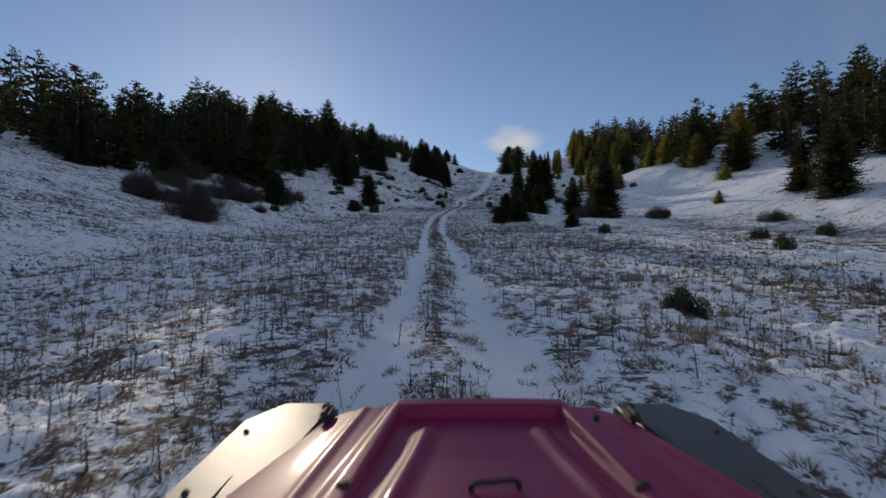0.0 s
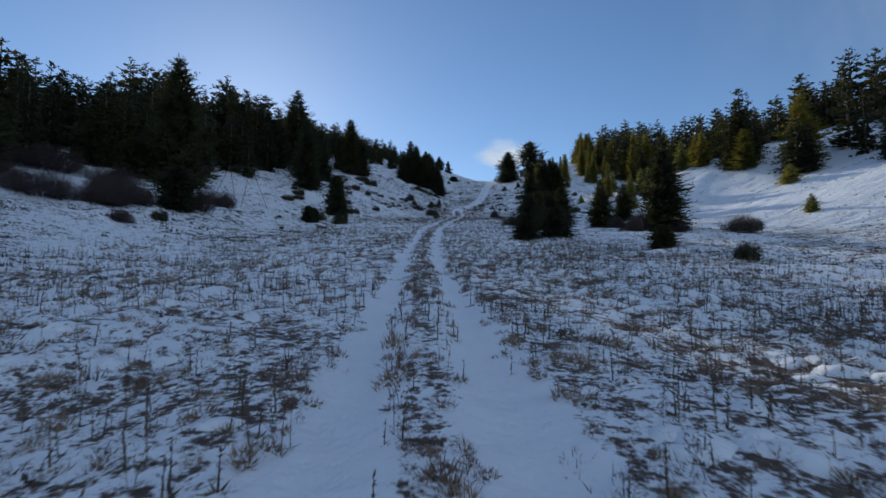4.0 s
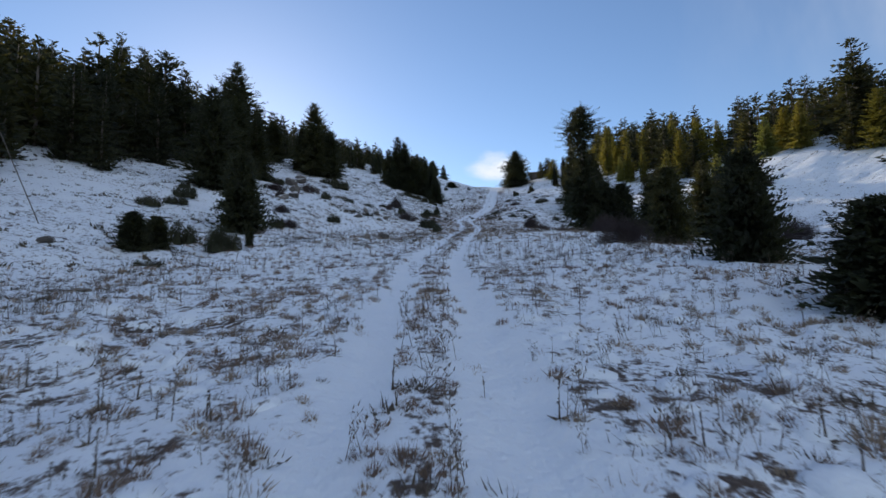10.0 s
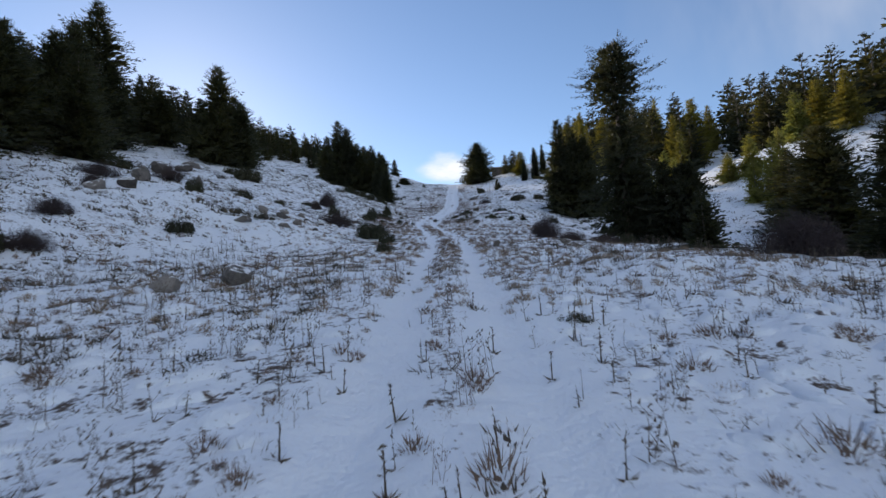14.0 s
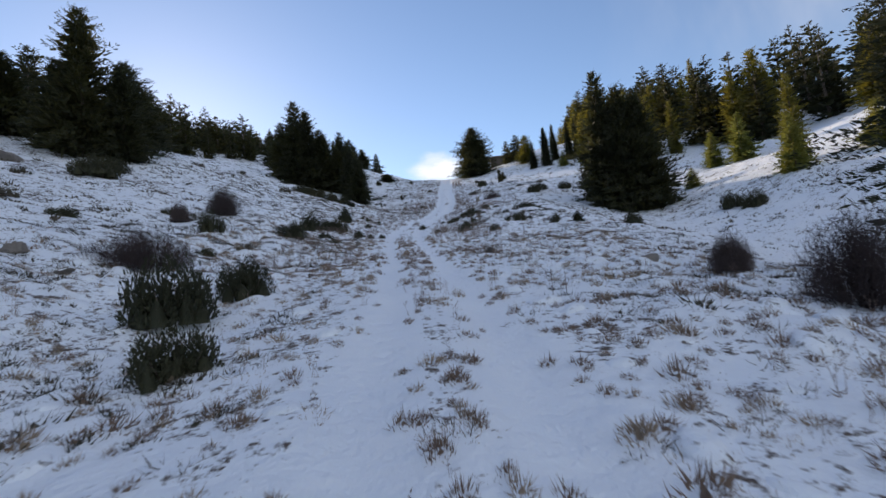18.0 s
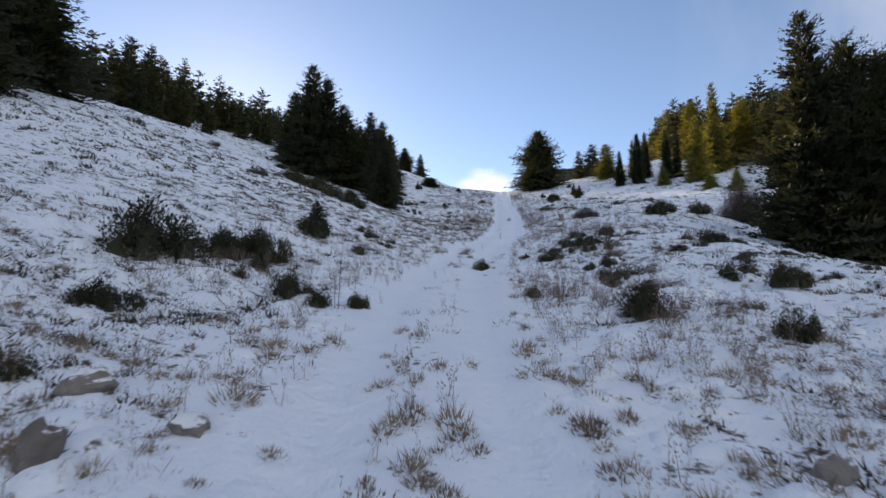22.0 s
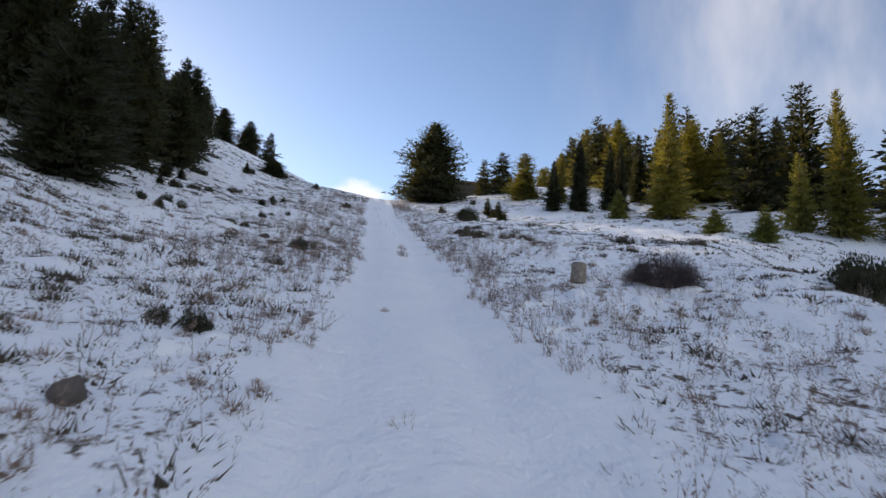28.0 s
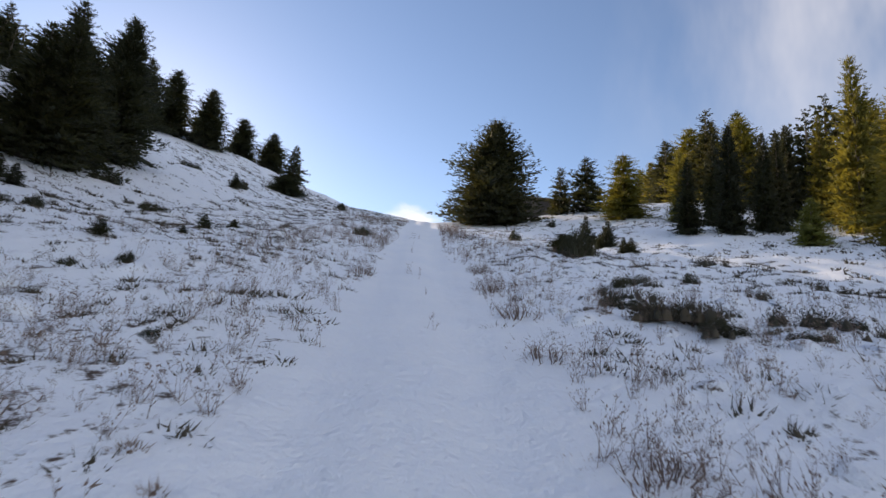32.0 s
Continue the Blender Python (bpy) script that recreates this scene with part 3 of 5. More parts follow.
# ---- bushes ----
def juniper_kind(seed, tall, wide, clumps, sprigs, mat, label, name="juniper_bush", lump=1.0, sprig=1.0):
    """A low dense bush: lumps thick with short sprigs, on short stems."""
    rs = np.random.RandomState(seed)
    root = new(name)
    a, r = rs.rand(clumps) * 6.28, np.sqrt(rs.rand(clumps)) * wide * .74
    cx, cy = np.cos(a) * r, np.sin(a) * r
    ch = tall * (1 - .6 * (r / wide) ** 2) * rs.uniform(.8, 1.25, clumps)
    cr = wide * rs.uniform(.22, .38, clumps) * lump
    i = np.repeat(np.arange(clumps), sprigs)
    n = len(i)
    th, el = rs.rand(n) * 6.28, np.arcsin(rs.rand(n) ** .9)
    k = rs.uniform(.72, 1.04, n) * (1 + .12 * np.sin(th * 3 + i) * np.sin(el * 5 + i) + .07 * np.sin(th * 9 + i * 2) * np.sin(el * 11))
    nrm = np.stack([np.cos(th) * np.cos(el), np.sin(th) * np.cos(el), np.sin(el)], 1)
    p = np.stack([cx[i], cy[i], 0 * cx[i]], 1) + nrm * np.stack([cr[i], cr[i], ch[i]], 1) * k[:, None] * .9
    way = unit(nrm * .6 + np.array([0, 0, .55]) + rs.normal(size=(n, 3)) * .45)
    length = rs.uniform(.05, .13, n) * (tall * .5 + wide * .25) * sprig
    green = [blades(p, way, length, length * .2, rs)]
    # solid heart of each lump
    ta, te = np.meshgrid(np.arange(8) * np.pi / 4, np.radians([0, 30, 60, 88]), indexing="ij")
    v = np.stack([np.cos(ta) * np.cos(te), np.sin(ta) * np.cos(te), np.sin(te)], 2).reshape(-1, 3)
    f = np.array([[j * 4 + m, (j + 1) % 8 * 4 + m, (j + 1) % 8 * 4 + m + 1, j * 4 + m + 1] for j in range(8) for m in range(3)])
    for c in range(clumps):
        green.append((v * np.array([cr[c], cr[c], ch[c]]) * .5 * rs.uniform(.75, 1.15, (len(v), 1)) + np.array([cx[c], cy[c], -.03]), f))
    stems = tubes(np.stack([cx * .3, cy * .3, 0 * cx - .1], 1), np.stack([cx, cy, ch * .6], 1), np.full(clumps, .03), np.full(clumps, .008), 4)
    child("woody_base", mesh_of("woody_base", *stems, BARK), root)
    child("foliage", mesh_of("foliage", *join(*green), mat), root)
    root["tall"], root["wide"] = tall, wide
    return tagged(root, label, "bush")


def shrub_kind(seed, tall, wide, stems, fork, label, mat=None, name="bare_shrub"):
    """A leafless shrub: a dense tangle of forking thin twigs."""
    rs = np.random.RandomState(seed)
    root, mat = new(name), mat or TWIG
    th, sp = rs.rand(stems) * 6.28, np.sqrt(rs.rand(stems))
    lobe = 1 + .28 * np.sin(th * 2 + seed) + .16 * np.sin(th * 5 + seed)
    base = np.stack([np.cos(th) * sp * wide * .45, np.sin(th) * sp * wide * .45, np.full(stems, -.05)], 1)
    tip = np.stack([np.cos(th) * sp * lobe * wide * .95, np.sin(th) * sp * lobe * wide * .95, tall * np.sqrt(np.clip(1 - .88 * sp**2, 0, 1)) * rs.uniform(.6, 1, stems)], 1)
    mid = base + (tip - base) * .55 + rs.normal(size=(stems, 3)) * .08 * tall
    wood = join(tubes(base, mid, np.full(stems, .01), np.full(stems, .007)), tubes(mid, mid + (tip - mid) * .6, np.full(stems, .007), np.full(stems, .002)))
    fine = []
    for k in range(fork):
        s = rs.uniform(.35, 1, stems)[:, None]
        p = np.where(s < .5, base + (mid - base) * s * 2, mid + (tip - mid) * (s * 2 - 1)) + rs.normal(size=(stems, 3)) * .07 * tall
        if k % 2:
            ra, ta = np.sqrt(rs.rand(stems)) * .92, rs.rand(stems) * 6.28
            edge = (1 + .28 * np.sin(ta * 2 + seed) + .16 * np.sin(ta * 5 + seed)) * wide
            crest = tall * (.8 + .2 * np.sin(ta * 3 + seed * 2)) * np.sqrt(1 - .88 * ra**2)
            p = np.stack([np.cos(ta) * ra * edge, np.sin(ta) * ra * edge, crest * rs.uniform(.03, .95, stems)], 1)
        p[:, 2] = np.abs(p[:, 2])
        w = unit(unit(tip - base) * .5 + rs.normal(size=(stems, 3)) * .75 + np.array([0, 0, .15]))
        length = rs.uniform(.09, .26, stems) * tall
        fine.append(fins(p, w, length, length * .012 + .0022, rs))
    child("woody_base", mesh_of("woody_base", *wood, mat), root)
    child("twig_tangle", mesh_of("twig_tangle", *join(*fine), mat), root)
    root["tall"], root["wide"] = tall, wide
    return tagged(root, label, "bush")


keep("juniper_0", juniper_kind(60, 1.2, 1.1, 11, 480, JUNIPER, "dense dark green juniper bush in the snow", sprig=1.1, lump=1.35))
keep("juniper_1", juniper_kind(61, 1.0, 1.3, 14, 260, JUNIPER, "dense dark green juniper bush in the snow", sprig=1.3, lump=1.2))
keep("juniper_2", juniper_kind(65, 1.1, 1.15, 13, 760, JUNIPER, "dense dark green juniper bush in the snow", sprig=.9, lump=1.3))
keep("bushy_0", fir_kind("bushy_fir", 62, 3.0, 1.5, .11, 11, 9, low=.01, power=.36, ragged=.3, blade=.5, plump=.18, boughs=False, outline=((0, .06, .3, .6, .82, .94, 1), (.7, .9, .95, .8, .58, .36, .12)), label="dense bushy young fir, dark green, in the snow"))
keep("heath_0", juniper_kind(63, .5, 1.2, 20, 100, HEATH, "low dark heath mat poking out of the snow", "heath_mat", .62))
keep("heath_1", juniper_kind(64, .45, 1.0, 15, 100, HEATH, "low dark heath mat poking out of the snow", "heath_mat", .62))
keep("shrub_0", shrub_kind(70, 1.3, 1.2, 150, 64, "leafless purple-brown shrub in the snow"))
keep("shrub_1", shrub_kind(71, 1.0, 1.5, 170, 72, "low leafless purple-brown shrub in the snow"))
keep("brush_0", shrub_kind(72, .6, .45, 30, 12, "dry reddish-brown brush beside the track", BRUSH, "dry_bush"))

# ---- stones ----
def stone(x, y, wide, tall, seed, label="", name="boulder", mat=None, sink=.25):
    """A rough boulder, half sunk in the snow, with flattened faces."""
    rs = np.random.RandomState(seed)
    bm = bmesh.new()
    bmesh.ops.create_icosphere(bm, subdivisions=3, radius=1)
    off = Vector(rs.uniform(0, 50, 3))
    cuts = [(unit(rs.normal(size=3)), rs.uniform(.5, .8)) for _ in range(8)]
    for v in bm.verts:
        q = v.co
        k = 1 + .4 * noise.noise(q * 1.5 + off) + .24 * noise.noise(q * 3.4 + off) + .16 * noise.noise(q * 7.0 + off)
        p = np.array(q) * k
        for n, lim in cuts:
            over = p @ n - lim
            if over > 0:
                p = p - n * over * .86
        v.co = Vector(p * np.array([wide * .78, wide * .66, tall * 1.05]))
    ob = part(name, bm, mat or STONE, None, "", False)
    ob.matrix_basis = Matrix.LocRotScale((x, y, float(height(x, y)) + tall * (.5 - sink)), Euler((0, 0, seed * 1.7)), None)
    return tagged(ob, label or "grey-brown limestone boulder lying in thin snow", "rock")

# big firs and bushes to the right of the meadow
put("open", 16.4, 110.3, 14.40, 2.70, label="tall old fir with an open ragged crown")
put("wide", 18.8, 112.0, 7.2, 1.9)
put("big_b", 18.5, 109.0, 6.2, 1.7)
put("bushy_0", 19.8, 108.5, 6.47, 1.85)
put("big_b", 18.4, 96.9, 5.80, 2.30, label="dark fir beside the meadow")
put("big_a", 27.5, 106.7, 9.30, 2.90)
put("big_b", 15.0, 91.0, 4.80, 1.54)
put("big_b", 15.6, 90.0, 3.91, 1.46)
put("shrub_0", 11.8, 91.6, 1.44, 1.20, label="dark leafless shrub beside the meadow")
put("sapling_0", 13.2, 97.7, 2.60, 0.92)
put("big_c", 35.3, 117.4, 7.19, 2.80)
put("heath_0", 11.1, 97.0, 0.54, 1.20)
put("big_a", 25.4, 79.1, 11.01, 3.13)
put("shrub_1", 22.3, 80.1, 1.37, 1.41)
put("shrub_1", 25.9, 77.0, 1.60, 1.28)
put("bushy_0", 7.4, 65.2, 2.20, 1.20)
put("bushy_0", 9.9, 65.4, 2.70, 1.50, label="broad dense dark green fir bush in the snow")
put("bushy_0", 8.9, 71.3, 3.50, 1.14)
put("bushy_0", 11.9, 82.3, 4.04, 1.24)
put("shrub_0", 8.5, 80.0, 1.40, 1.07)
put("bushy_0", 13.8, 54.1, 1.59, 0.96)
put("juniper_1", 15.6, 48.7, 0.98, 0.77)
put("shrub_1", 21.2, 76.8, 2.14, 1.19)
put("shrub_1", 24.0, 89.8, 1.75, 1.26)
put("juniper_2", 4.6, 9.6, 0.66, 0.52)
put("juniper_1", 17.4, 25.9, 0.87, 0.68)
put("juniper_1", 35.5, 46.5, 1.39, 1.10)
put("shrub_1", 40.9, 62.2, 1.76, 1.80)
put("juniper_1", 24.8, 39.5, 1.00, 0.85)
put("young_0", 60.4, 107.6, 3.37, 2.12)
put("young_1", 46.3, 84.5, 2.43, 1.19)
put("shrub_1", 32.6, 76.4, 2.02, 2.23)
put("shrub_1", 25.6, 84.1, 2.60, 2.24)
put("big_a", 53.3, 68.3, 11.41, 3.50)
put("big_c", 54.4, 76.2, 8.41, 2.77)
put("young_2", 39.6, 124.1, 7.12, 1.50)
put("young_0", 45.5, 129.6, 6.37, 1.52)
put("young_1", 39.1, 126.1, 4.94, 1.44)
put("young_2", 57.8, 139.9, 7.24, 2.23)
put("shrub_1", 47.9, 126.4, 1.31, 1.05)
put("shrub_0", 10.5, 111.5, .96, 0.55)
put("shrub_0", 9.9, 107.9, 1.6, 0.8)
put("shrub_1", 10.4, 105.4, .75, .75)
put("shrub_1", 12.7, 106.2, .7, .85)
put("juniper_1", 14.6, 107.6, .7, 1.0)
put("shrub_1", -3.4, 115.9, 1.3, 1.2)
put("wide", 28.9, 149.0, 12.90, 4.50, label="broad dark fir with boughs to the ground")
put("big_a", 26.9, 149.5, 14.81, 2.99, label="tall fir with a sunlit top")
put("big_b", 30.3, 148.5, 12.34, 3.68)
put("sapling_0", 14.8, 129.5, 0.65, 0.45)
put("juniper_1", 17.7, 128.7, 0.84, 0.66)
put("juniper_1", 31.5, 138.3, 1.39, 1.10)
put("juniper_1", 31.9, 136.3, 1.39, 1.10)
put("gold_0", 65.9, 187.6, 14.38, 2.05)
put("gold_1", 57.5, 168.0, 11.53, 2.29)
put("gold_0", 72.9, 178.6, 10.66, 2.50)
put("gold_1", 40.6, 140.7, 8.54, 1.29)
put("young_0", 46.0, 158.7, 4.70, 1.60)
put("young_1", 46.8, 154.8, 6.09, 1.79)
put("young_2", 38.0, 138.5, 5.22, 1.60)
put("young_0", 37.2, 150.8, 2.30, 1.07)
put("young_1", 46.0, 134.8, 5.50, 1.85)
put("young_2", 44.1, 136.4, 3.86, 1.72)
put("young_0", 65.2, 175.6, 4.17, 2.57)

# lone fir and trees round the crest
put("lone", 28.4, 217.5, 11.80, 5.60, label="lone broad fir with several trunks at the crest")
put("bushy_0", 22.9, 188.7, 0.92, 0.80)
put("sapling_0", 28.7, 197.6, 1.90, 0.52)
put("sapling_1", 27.9, 194.4, 0.89, 0.37)
put("sapling_0", 26.4, 189.5, 0.84, 0.33)
put("juniper_1", 32.0, 210.0, 0.76, 0.60)
# gold kinds below carry painted sunlight in their needles
put("gold_0", 51.1, 196.7, 15.2, 2.2, label="tall green fir with sunlight painted gold into its needles")
put("gold_1", 42.7, 187.8, 9.6, 2.2, label="tall green fir with sunlight painted gold into its needles")
put("big_c", 35.6, 196.4, 5.6, 1.1)
put("big_b", 37.9, 195.2, 7.8, 1.25)
put("big_a", 44.2, 198.6, 8.3, 1.2)
put("big_c", 46.3, 199.4, 8.8, 1.15)
put("gold_0", 41.5, 204.8, 6.8, 1.1)
put("big_a", 42.2, 201.6, 8.0, 1.15)
put("big_a", 54.0, 205.5, 9.8, 1.6)
put("gold_0", 55.8, 203.6, 10.6, 1.5)
put("gold_1", 61.6, 199.5, 9.9, 1.6)
put("young_0", 39.6, 191.0, 3.1, 1.2)
put("gold_0", 48.7, 176.4, 10.3, 1.9, label="tall green fir with sunlight painted gold into its needles")
put("gold_1", 51.4, 174.2, 9.0, 1.5)
put("young_1", 47.6, 179.0, 6.7, 1.4)
put("young_2", 40.6, 176.5, 2.8, 1.1)
put("far_1", 66.4, 205.0, 10.38, 2.23)
put("gold_1", 60.6, 193.6, 11.4, 1.75)
put("big_b", 63.4, 192.8, 11.2, 1.7)
put("gold_0", 70.9, 198.0, 11.26, 2.27)
put("young_2", 39.2, 179.4, 1.9, 1.15)
put("gold_1", 38.3, 208.4, 6.6, 2.5, label="small fir with sunlight painted gold into its needles")
put("far_0", 38.6, 216.0, 6.34, 2.65)
put("far_4", 36.9, 219.0, 5.74, 1.64)
put("juniper_1", 22.5, 186.6, 1.22, 1.00)
put("sapling_0", 28.6, 194.7, 1.67, 0.68)
put("juniper_1", 79.4, 191.7, 1.39, 1.10)

# left slope: firs and bushes, from the crest down
put("bushy_0", 7.2, 219.0, 1.95, 1.98, label="dense rounded fir bush on the slope")
put("sapling_1", 5.6, 240.0, 5.42, 1.86)
put("big_a", 1.8, 244.0, 6.09, 2.75)
put("big_b", -2.7, 244.0, 6.19, 2.72)
put("big_a", -3.9, 229.9, 7.70, 2.79)
put("big_b", -7.5, 227.9, 8.02, 2.67)
put("big_c", -8.3, 222.1, 7.66, 2.65)
put("big_a", -0.8, 199.2, 8.56, 2.01)
put("big_b", 0.7, 192.2, 5.81, 1.80)
put("big_c", 0.3, 189.9, 6.05, 1.72)
put("sapling_0", 2.6, 185.9, 0.78, 0.36)
put("juniper_1", 5.2, 207.7, 0.79, 0.62)
put("sapling_0", 8.9, 188.0, 0.44, 0.28)
put("sapling_0", 8.3, 183.9, 0.34, 0.20)
put("juniper_1", 9.2, 177.8, 0.26, 0.21)
put("juniper_1", 4.6, 183.5, 0.40, 0.32)
put("juniper_0", 10.9, 174.2, 0.20, 0.19)
put("heath_1", 9.1, 174.9, 0.09, 0.20)
put("juniper_1", 14.1, 194.0, 0.49, 0.51)
put("juniper_1", 12.8, 219.0, 0.74, 0.60)
put("juniper_2", 9.6, 166.8, 0.43, 0.45)
put("brush_0", 9.4, 164.8, 0.30, 0.22)
put("heath_0", 7.6, 168.1, 0.12, 0.28)
put("sapling_1", 2.1, 183.9, 0.97, 0.38)
put("heath_0", 8.8, 163.4, 0.24, 0.54)
put("sapling_0", 4.4, 172.6, 0.50, 0.26)
put("juniper_1", 3.7, 172.7, 0.36, 0.28)
put("juniper_1", 3.4, 179.9, 0.53, 0.53)
put("juniper_0", 7.7, 157.6, 0.23, 0.18)
put("juniper_0", 8.1, 157.2, 0.31, 0.24)
put("juniper_2", -8.6, 171.0, 0.37, 1.10)
put("juniper_2", -4.9, 172.0, 0.71, 1.10)
put("big_a", -7.8, 180.5, 13.80, 3.30, label="tall dark fir on the slope above the track")
put("big_b", -6.2, 181.2, 12.40, 3.00)
put("big_b", -4.1, 181, 10.00, 2.90)
put("big_b", -1.6, 180.6, 7.00, 2.30)
put("big_a", -10.2, 182.5, 9.50, 2.80)
put("big_b", 1.4, 171.5, 6.40, 1.90)
put("big_a", 0.3, 176, 8.20, 1.90)
put("bushy_0", -0.3, 179.8, 3.80, 1.70)
put("big_c", -3.0, 198, 8.00, 2.00)
put("juniper_0", 2.7, 144.2, 0.29, 0.23)
put("juniper_0", 3.4, 142.5, 0.26, 0.20)
put("heath_1", -5.2, 158.5, 0.33, 0.74)
put("juniper_1", 3.4, 144.4, 0.27, 0.28)
put("sapling_0", 0.8, 141.5, 1.30, 0.58)
put("juniper_1", 2.5, 140.1, 0.40, 0.31)
put("juniper_2", 0.6, 136.0, 0.91, 0.72)
put("juniper_2", -0.2, 135.0, 0.78, 0.62)
put("juniper_2", 2.0, 132.9, 0.59, 0.47)
put("juniper_2", 2.7, 132.3, 0.39, 0.31)
put("juniper_0", 2.2, 133.6, 0.24, 0.19)
put("juniper_2", 3.4, 132.5, 0.36, 0.28)
put("juniper_1", 0.8, 134.8, 0.38, 0.30)
put("juniper_0", 0.9, 133.5, 0.32, 0.25)
put("heath_1", -2.7, 140.1, 0.21, 0.47)
put("heath_0", -6.1, 156.5, 0.43, 0.95)
put("juniper_2", -1.2, 127.2, 0.93, 0.89)
put("juniper_1", 0.8, 141.2, 0.88, 0.70)
put("juniper_1", 0.9, 127.6, 0.28, 0.31)
put("shrub_0", -5.4, 131.0, 1.88, 0.97)
put("shrub_0", -6.1, 126.4, 1.07, 0.55)
put("juniper_2", -0.3, 113.9, 1.04, 0.82)
put("juniper_0", -4.3, 125.1, 0.95, 0.75)
put("juniper_0", -0.8, 133.3, 1.12, 1.10)
put("juniper_1", -3.0, 119.9, 0.36, 0.45)
put("heath_1", -2.4, 122.3, 0.36, 0.80)
put("juniper_1", 0.2, 108.3, 0.77, 0.68)
put("heath_1", 1.2, 106.8, 0.21, 0.47)
put("juniper_2", 0.0, 100.6, 0.55, 0.44)
put("big_b", -21.0, 147.0, 13.6, 3.4, label="tall dark fir standing on the slope")
put("big_c", -32.1, 139.2, 18.11, 5.23)
put("big_a", -31.8, 134.3, 13.92, 3.82)
put("big_b", -23.8, 117.7, 9.13, 2.83)
put("big_c", -32.2, 150.0, 9.90, 2.51)
put("big_b", -29.8, 151.0, 8.15, 2.98)
put("big_a", -21.4, 156.1, 9.71, 4.17)
put("juniper_1", -1.0, 111.5, 1.27, 1.00)
put("heath_0", -9.0, 109.2, 0.54, 1.20)
put("bushy_0", -11.2, 86.0, 1.52, 0.28)
put("brush_0", -8.0, 83.9, 0.36, 0.27)
put("bushy_0", -13.3, 90.5, 5.43, 1.67, label="stunted dark fir beside a broken boulder")
put("juniper_0", -14.2, 84.1, 1.27, 1.00)
put("juniper_2", -11.3, 82.7, 1.39, 1.10)
put("juniper_1", -19.2, 93.5, 0.66, 1.06)
put("juniper_1", -12.3, 95.0, 0.98, 0.78)
put("juniper_1", -21.4, 99.4, 0.75, 0.59)
put("bushy_0", -14.1, 81.4, 1.67, 0.78)
put("shrub_0", -21.9, 75.7, 1.85, 1.03)
put("juniper_1", -12.3, 77.5, 0.38, 0.75)
put("bushy_0", -22.4, 66.9, 3.95, 1.84)
put("shrub_0", -24.1, 63.7, 2.05, 1.78)
put("shrub_0", -21.4, 69.0, 2.28, 1.17)
put("juniper_1", -20.0, 60.0, 0.89, 0.70)
put("shrub_0", -24.4, 60.9, 2.01, 1.24)
put("heath_0", -34.9, 95.9, 0.54, 1.20)
put("bushy_0", -14.4, 80.0, 1.89, 0.87)
put("juniper_1", -9.5, 103.0, .7, .8)
put("shrub_0", -13.5, 100.5, .9, .7)
put("juniper_1", -10.5, 118.0, .6, .9)
put("juniper_2", -8.5, 121.5, .55, .7)
put("heath_0", -12.5, 124.0, .5, 1.2)
put("juniper_1", -7.2, 128.5, .5, .7)
put("heath_1", -16.4, 131.4, 0.54, 1.20)
put("shrub_1", -20.4, 41.4, 2.97, 2.17)
put("shrub_1", -27.4, 45.4, 2.31, 1.85)
put("big_b", -28.7, 78.9, 14.58, 3.81)
put("big_a", -23.0, 111.2, 8.6, 2.6)
put("big_b", -20.2, 102.1, 9.69, 2.73)
put("big_b", -18.4, 148.6, 9.2, 2.5)
put("big_a", -23.6, 148.0, 8.6, 2.4)
put("juniper_1", -17.6, 143.6, 1.3, 2.2)
put("big_c", -20.6, 114.8, 7.8, 2.3)
put("big_b", -26.0, 124.0, 11.5, 3.0)
put("shrub_0", -17.2, 111.0, 1.0, 1.1)
put("juniper_1", -19.0, 116.4, .9, 1.6)
put("juniper_2", 0.2, 130.2, 0.47, 0.49)
put("juniper_2", 8.5, 131.8, 0.70, 0.61)
put("heath_0", 11.0, 141.0, 0.54, 1.20)
put("heath_0", 10.3, 136.7, 0.47, 1.04)
put("heath_0", 12.7, 135.7, 0.44, 0.97)
put("juniper_1", 12.5, 133.6, 0.55, 0.57)
put("heath_1", 10.4, 131.8, 0.22, 0.49)
put("juniper_1", 9.9, 130.0, 0.50, 0.39)

# brush below the shaded wood
put("shrub_1", -26.5, 46.9, 1.70, 2.20)
put("shrub_1", -24.3, 48.5, 2.00, 2.40)
put("shrub_1", -19.9, 41.0, 1.70, 1.60)
put("shrub_1", -26.6, 57.2, 1.90, 2.70)
put("shrub_1", -24.5, 60.6, 2.20, 2.20)
put("shrub_0", -22.8, 67.6, 2.10, 1.20)
put("shrub_0", -20.5, 56.2, 0.95, 0.90)
put("shrub_1", -29.4, 48.5, 1.90, 1.80)
put("shrub_1", -33.9, 67.8, 2.40, 2.80)
put("bushy_0", -32.6, 77.6, 4.20, 2.20)
put("bushy_0", -36.3, 76.6, 4.80, 2.40)
put("bushy_0", -33.4, 86.8, 4.00, 2.20)
put("shrub_1", -29.3, 83.5, 2.20, 1.80)
put("shrub_1", -23.0, 74.6, 1.70, 1.50)
put("shrub_1", -30.5, 57.0, 2.20, 2.40)
put("bushy_0", -33.0, 60.0, 4.60, 2.00)
put("shrub_1", -37.0, 66.0, 2.00, 2.50)
put("shrub_1", -30.5, 71.0, 1.90, 2.20)
put("shrub_0", -27.6, 66.0, 1.60, 1.50)
put("juniper_1", -20.2, 91.7, 0.80, 1.05)
put("juniper_1", -19.9, 96.4, 1.10, 1.10)
put("shrub_0", -11.6, 96.0, 0.85, 0.64)
put("heath_0", -7.5, 109.5, 0.50, 1.30)
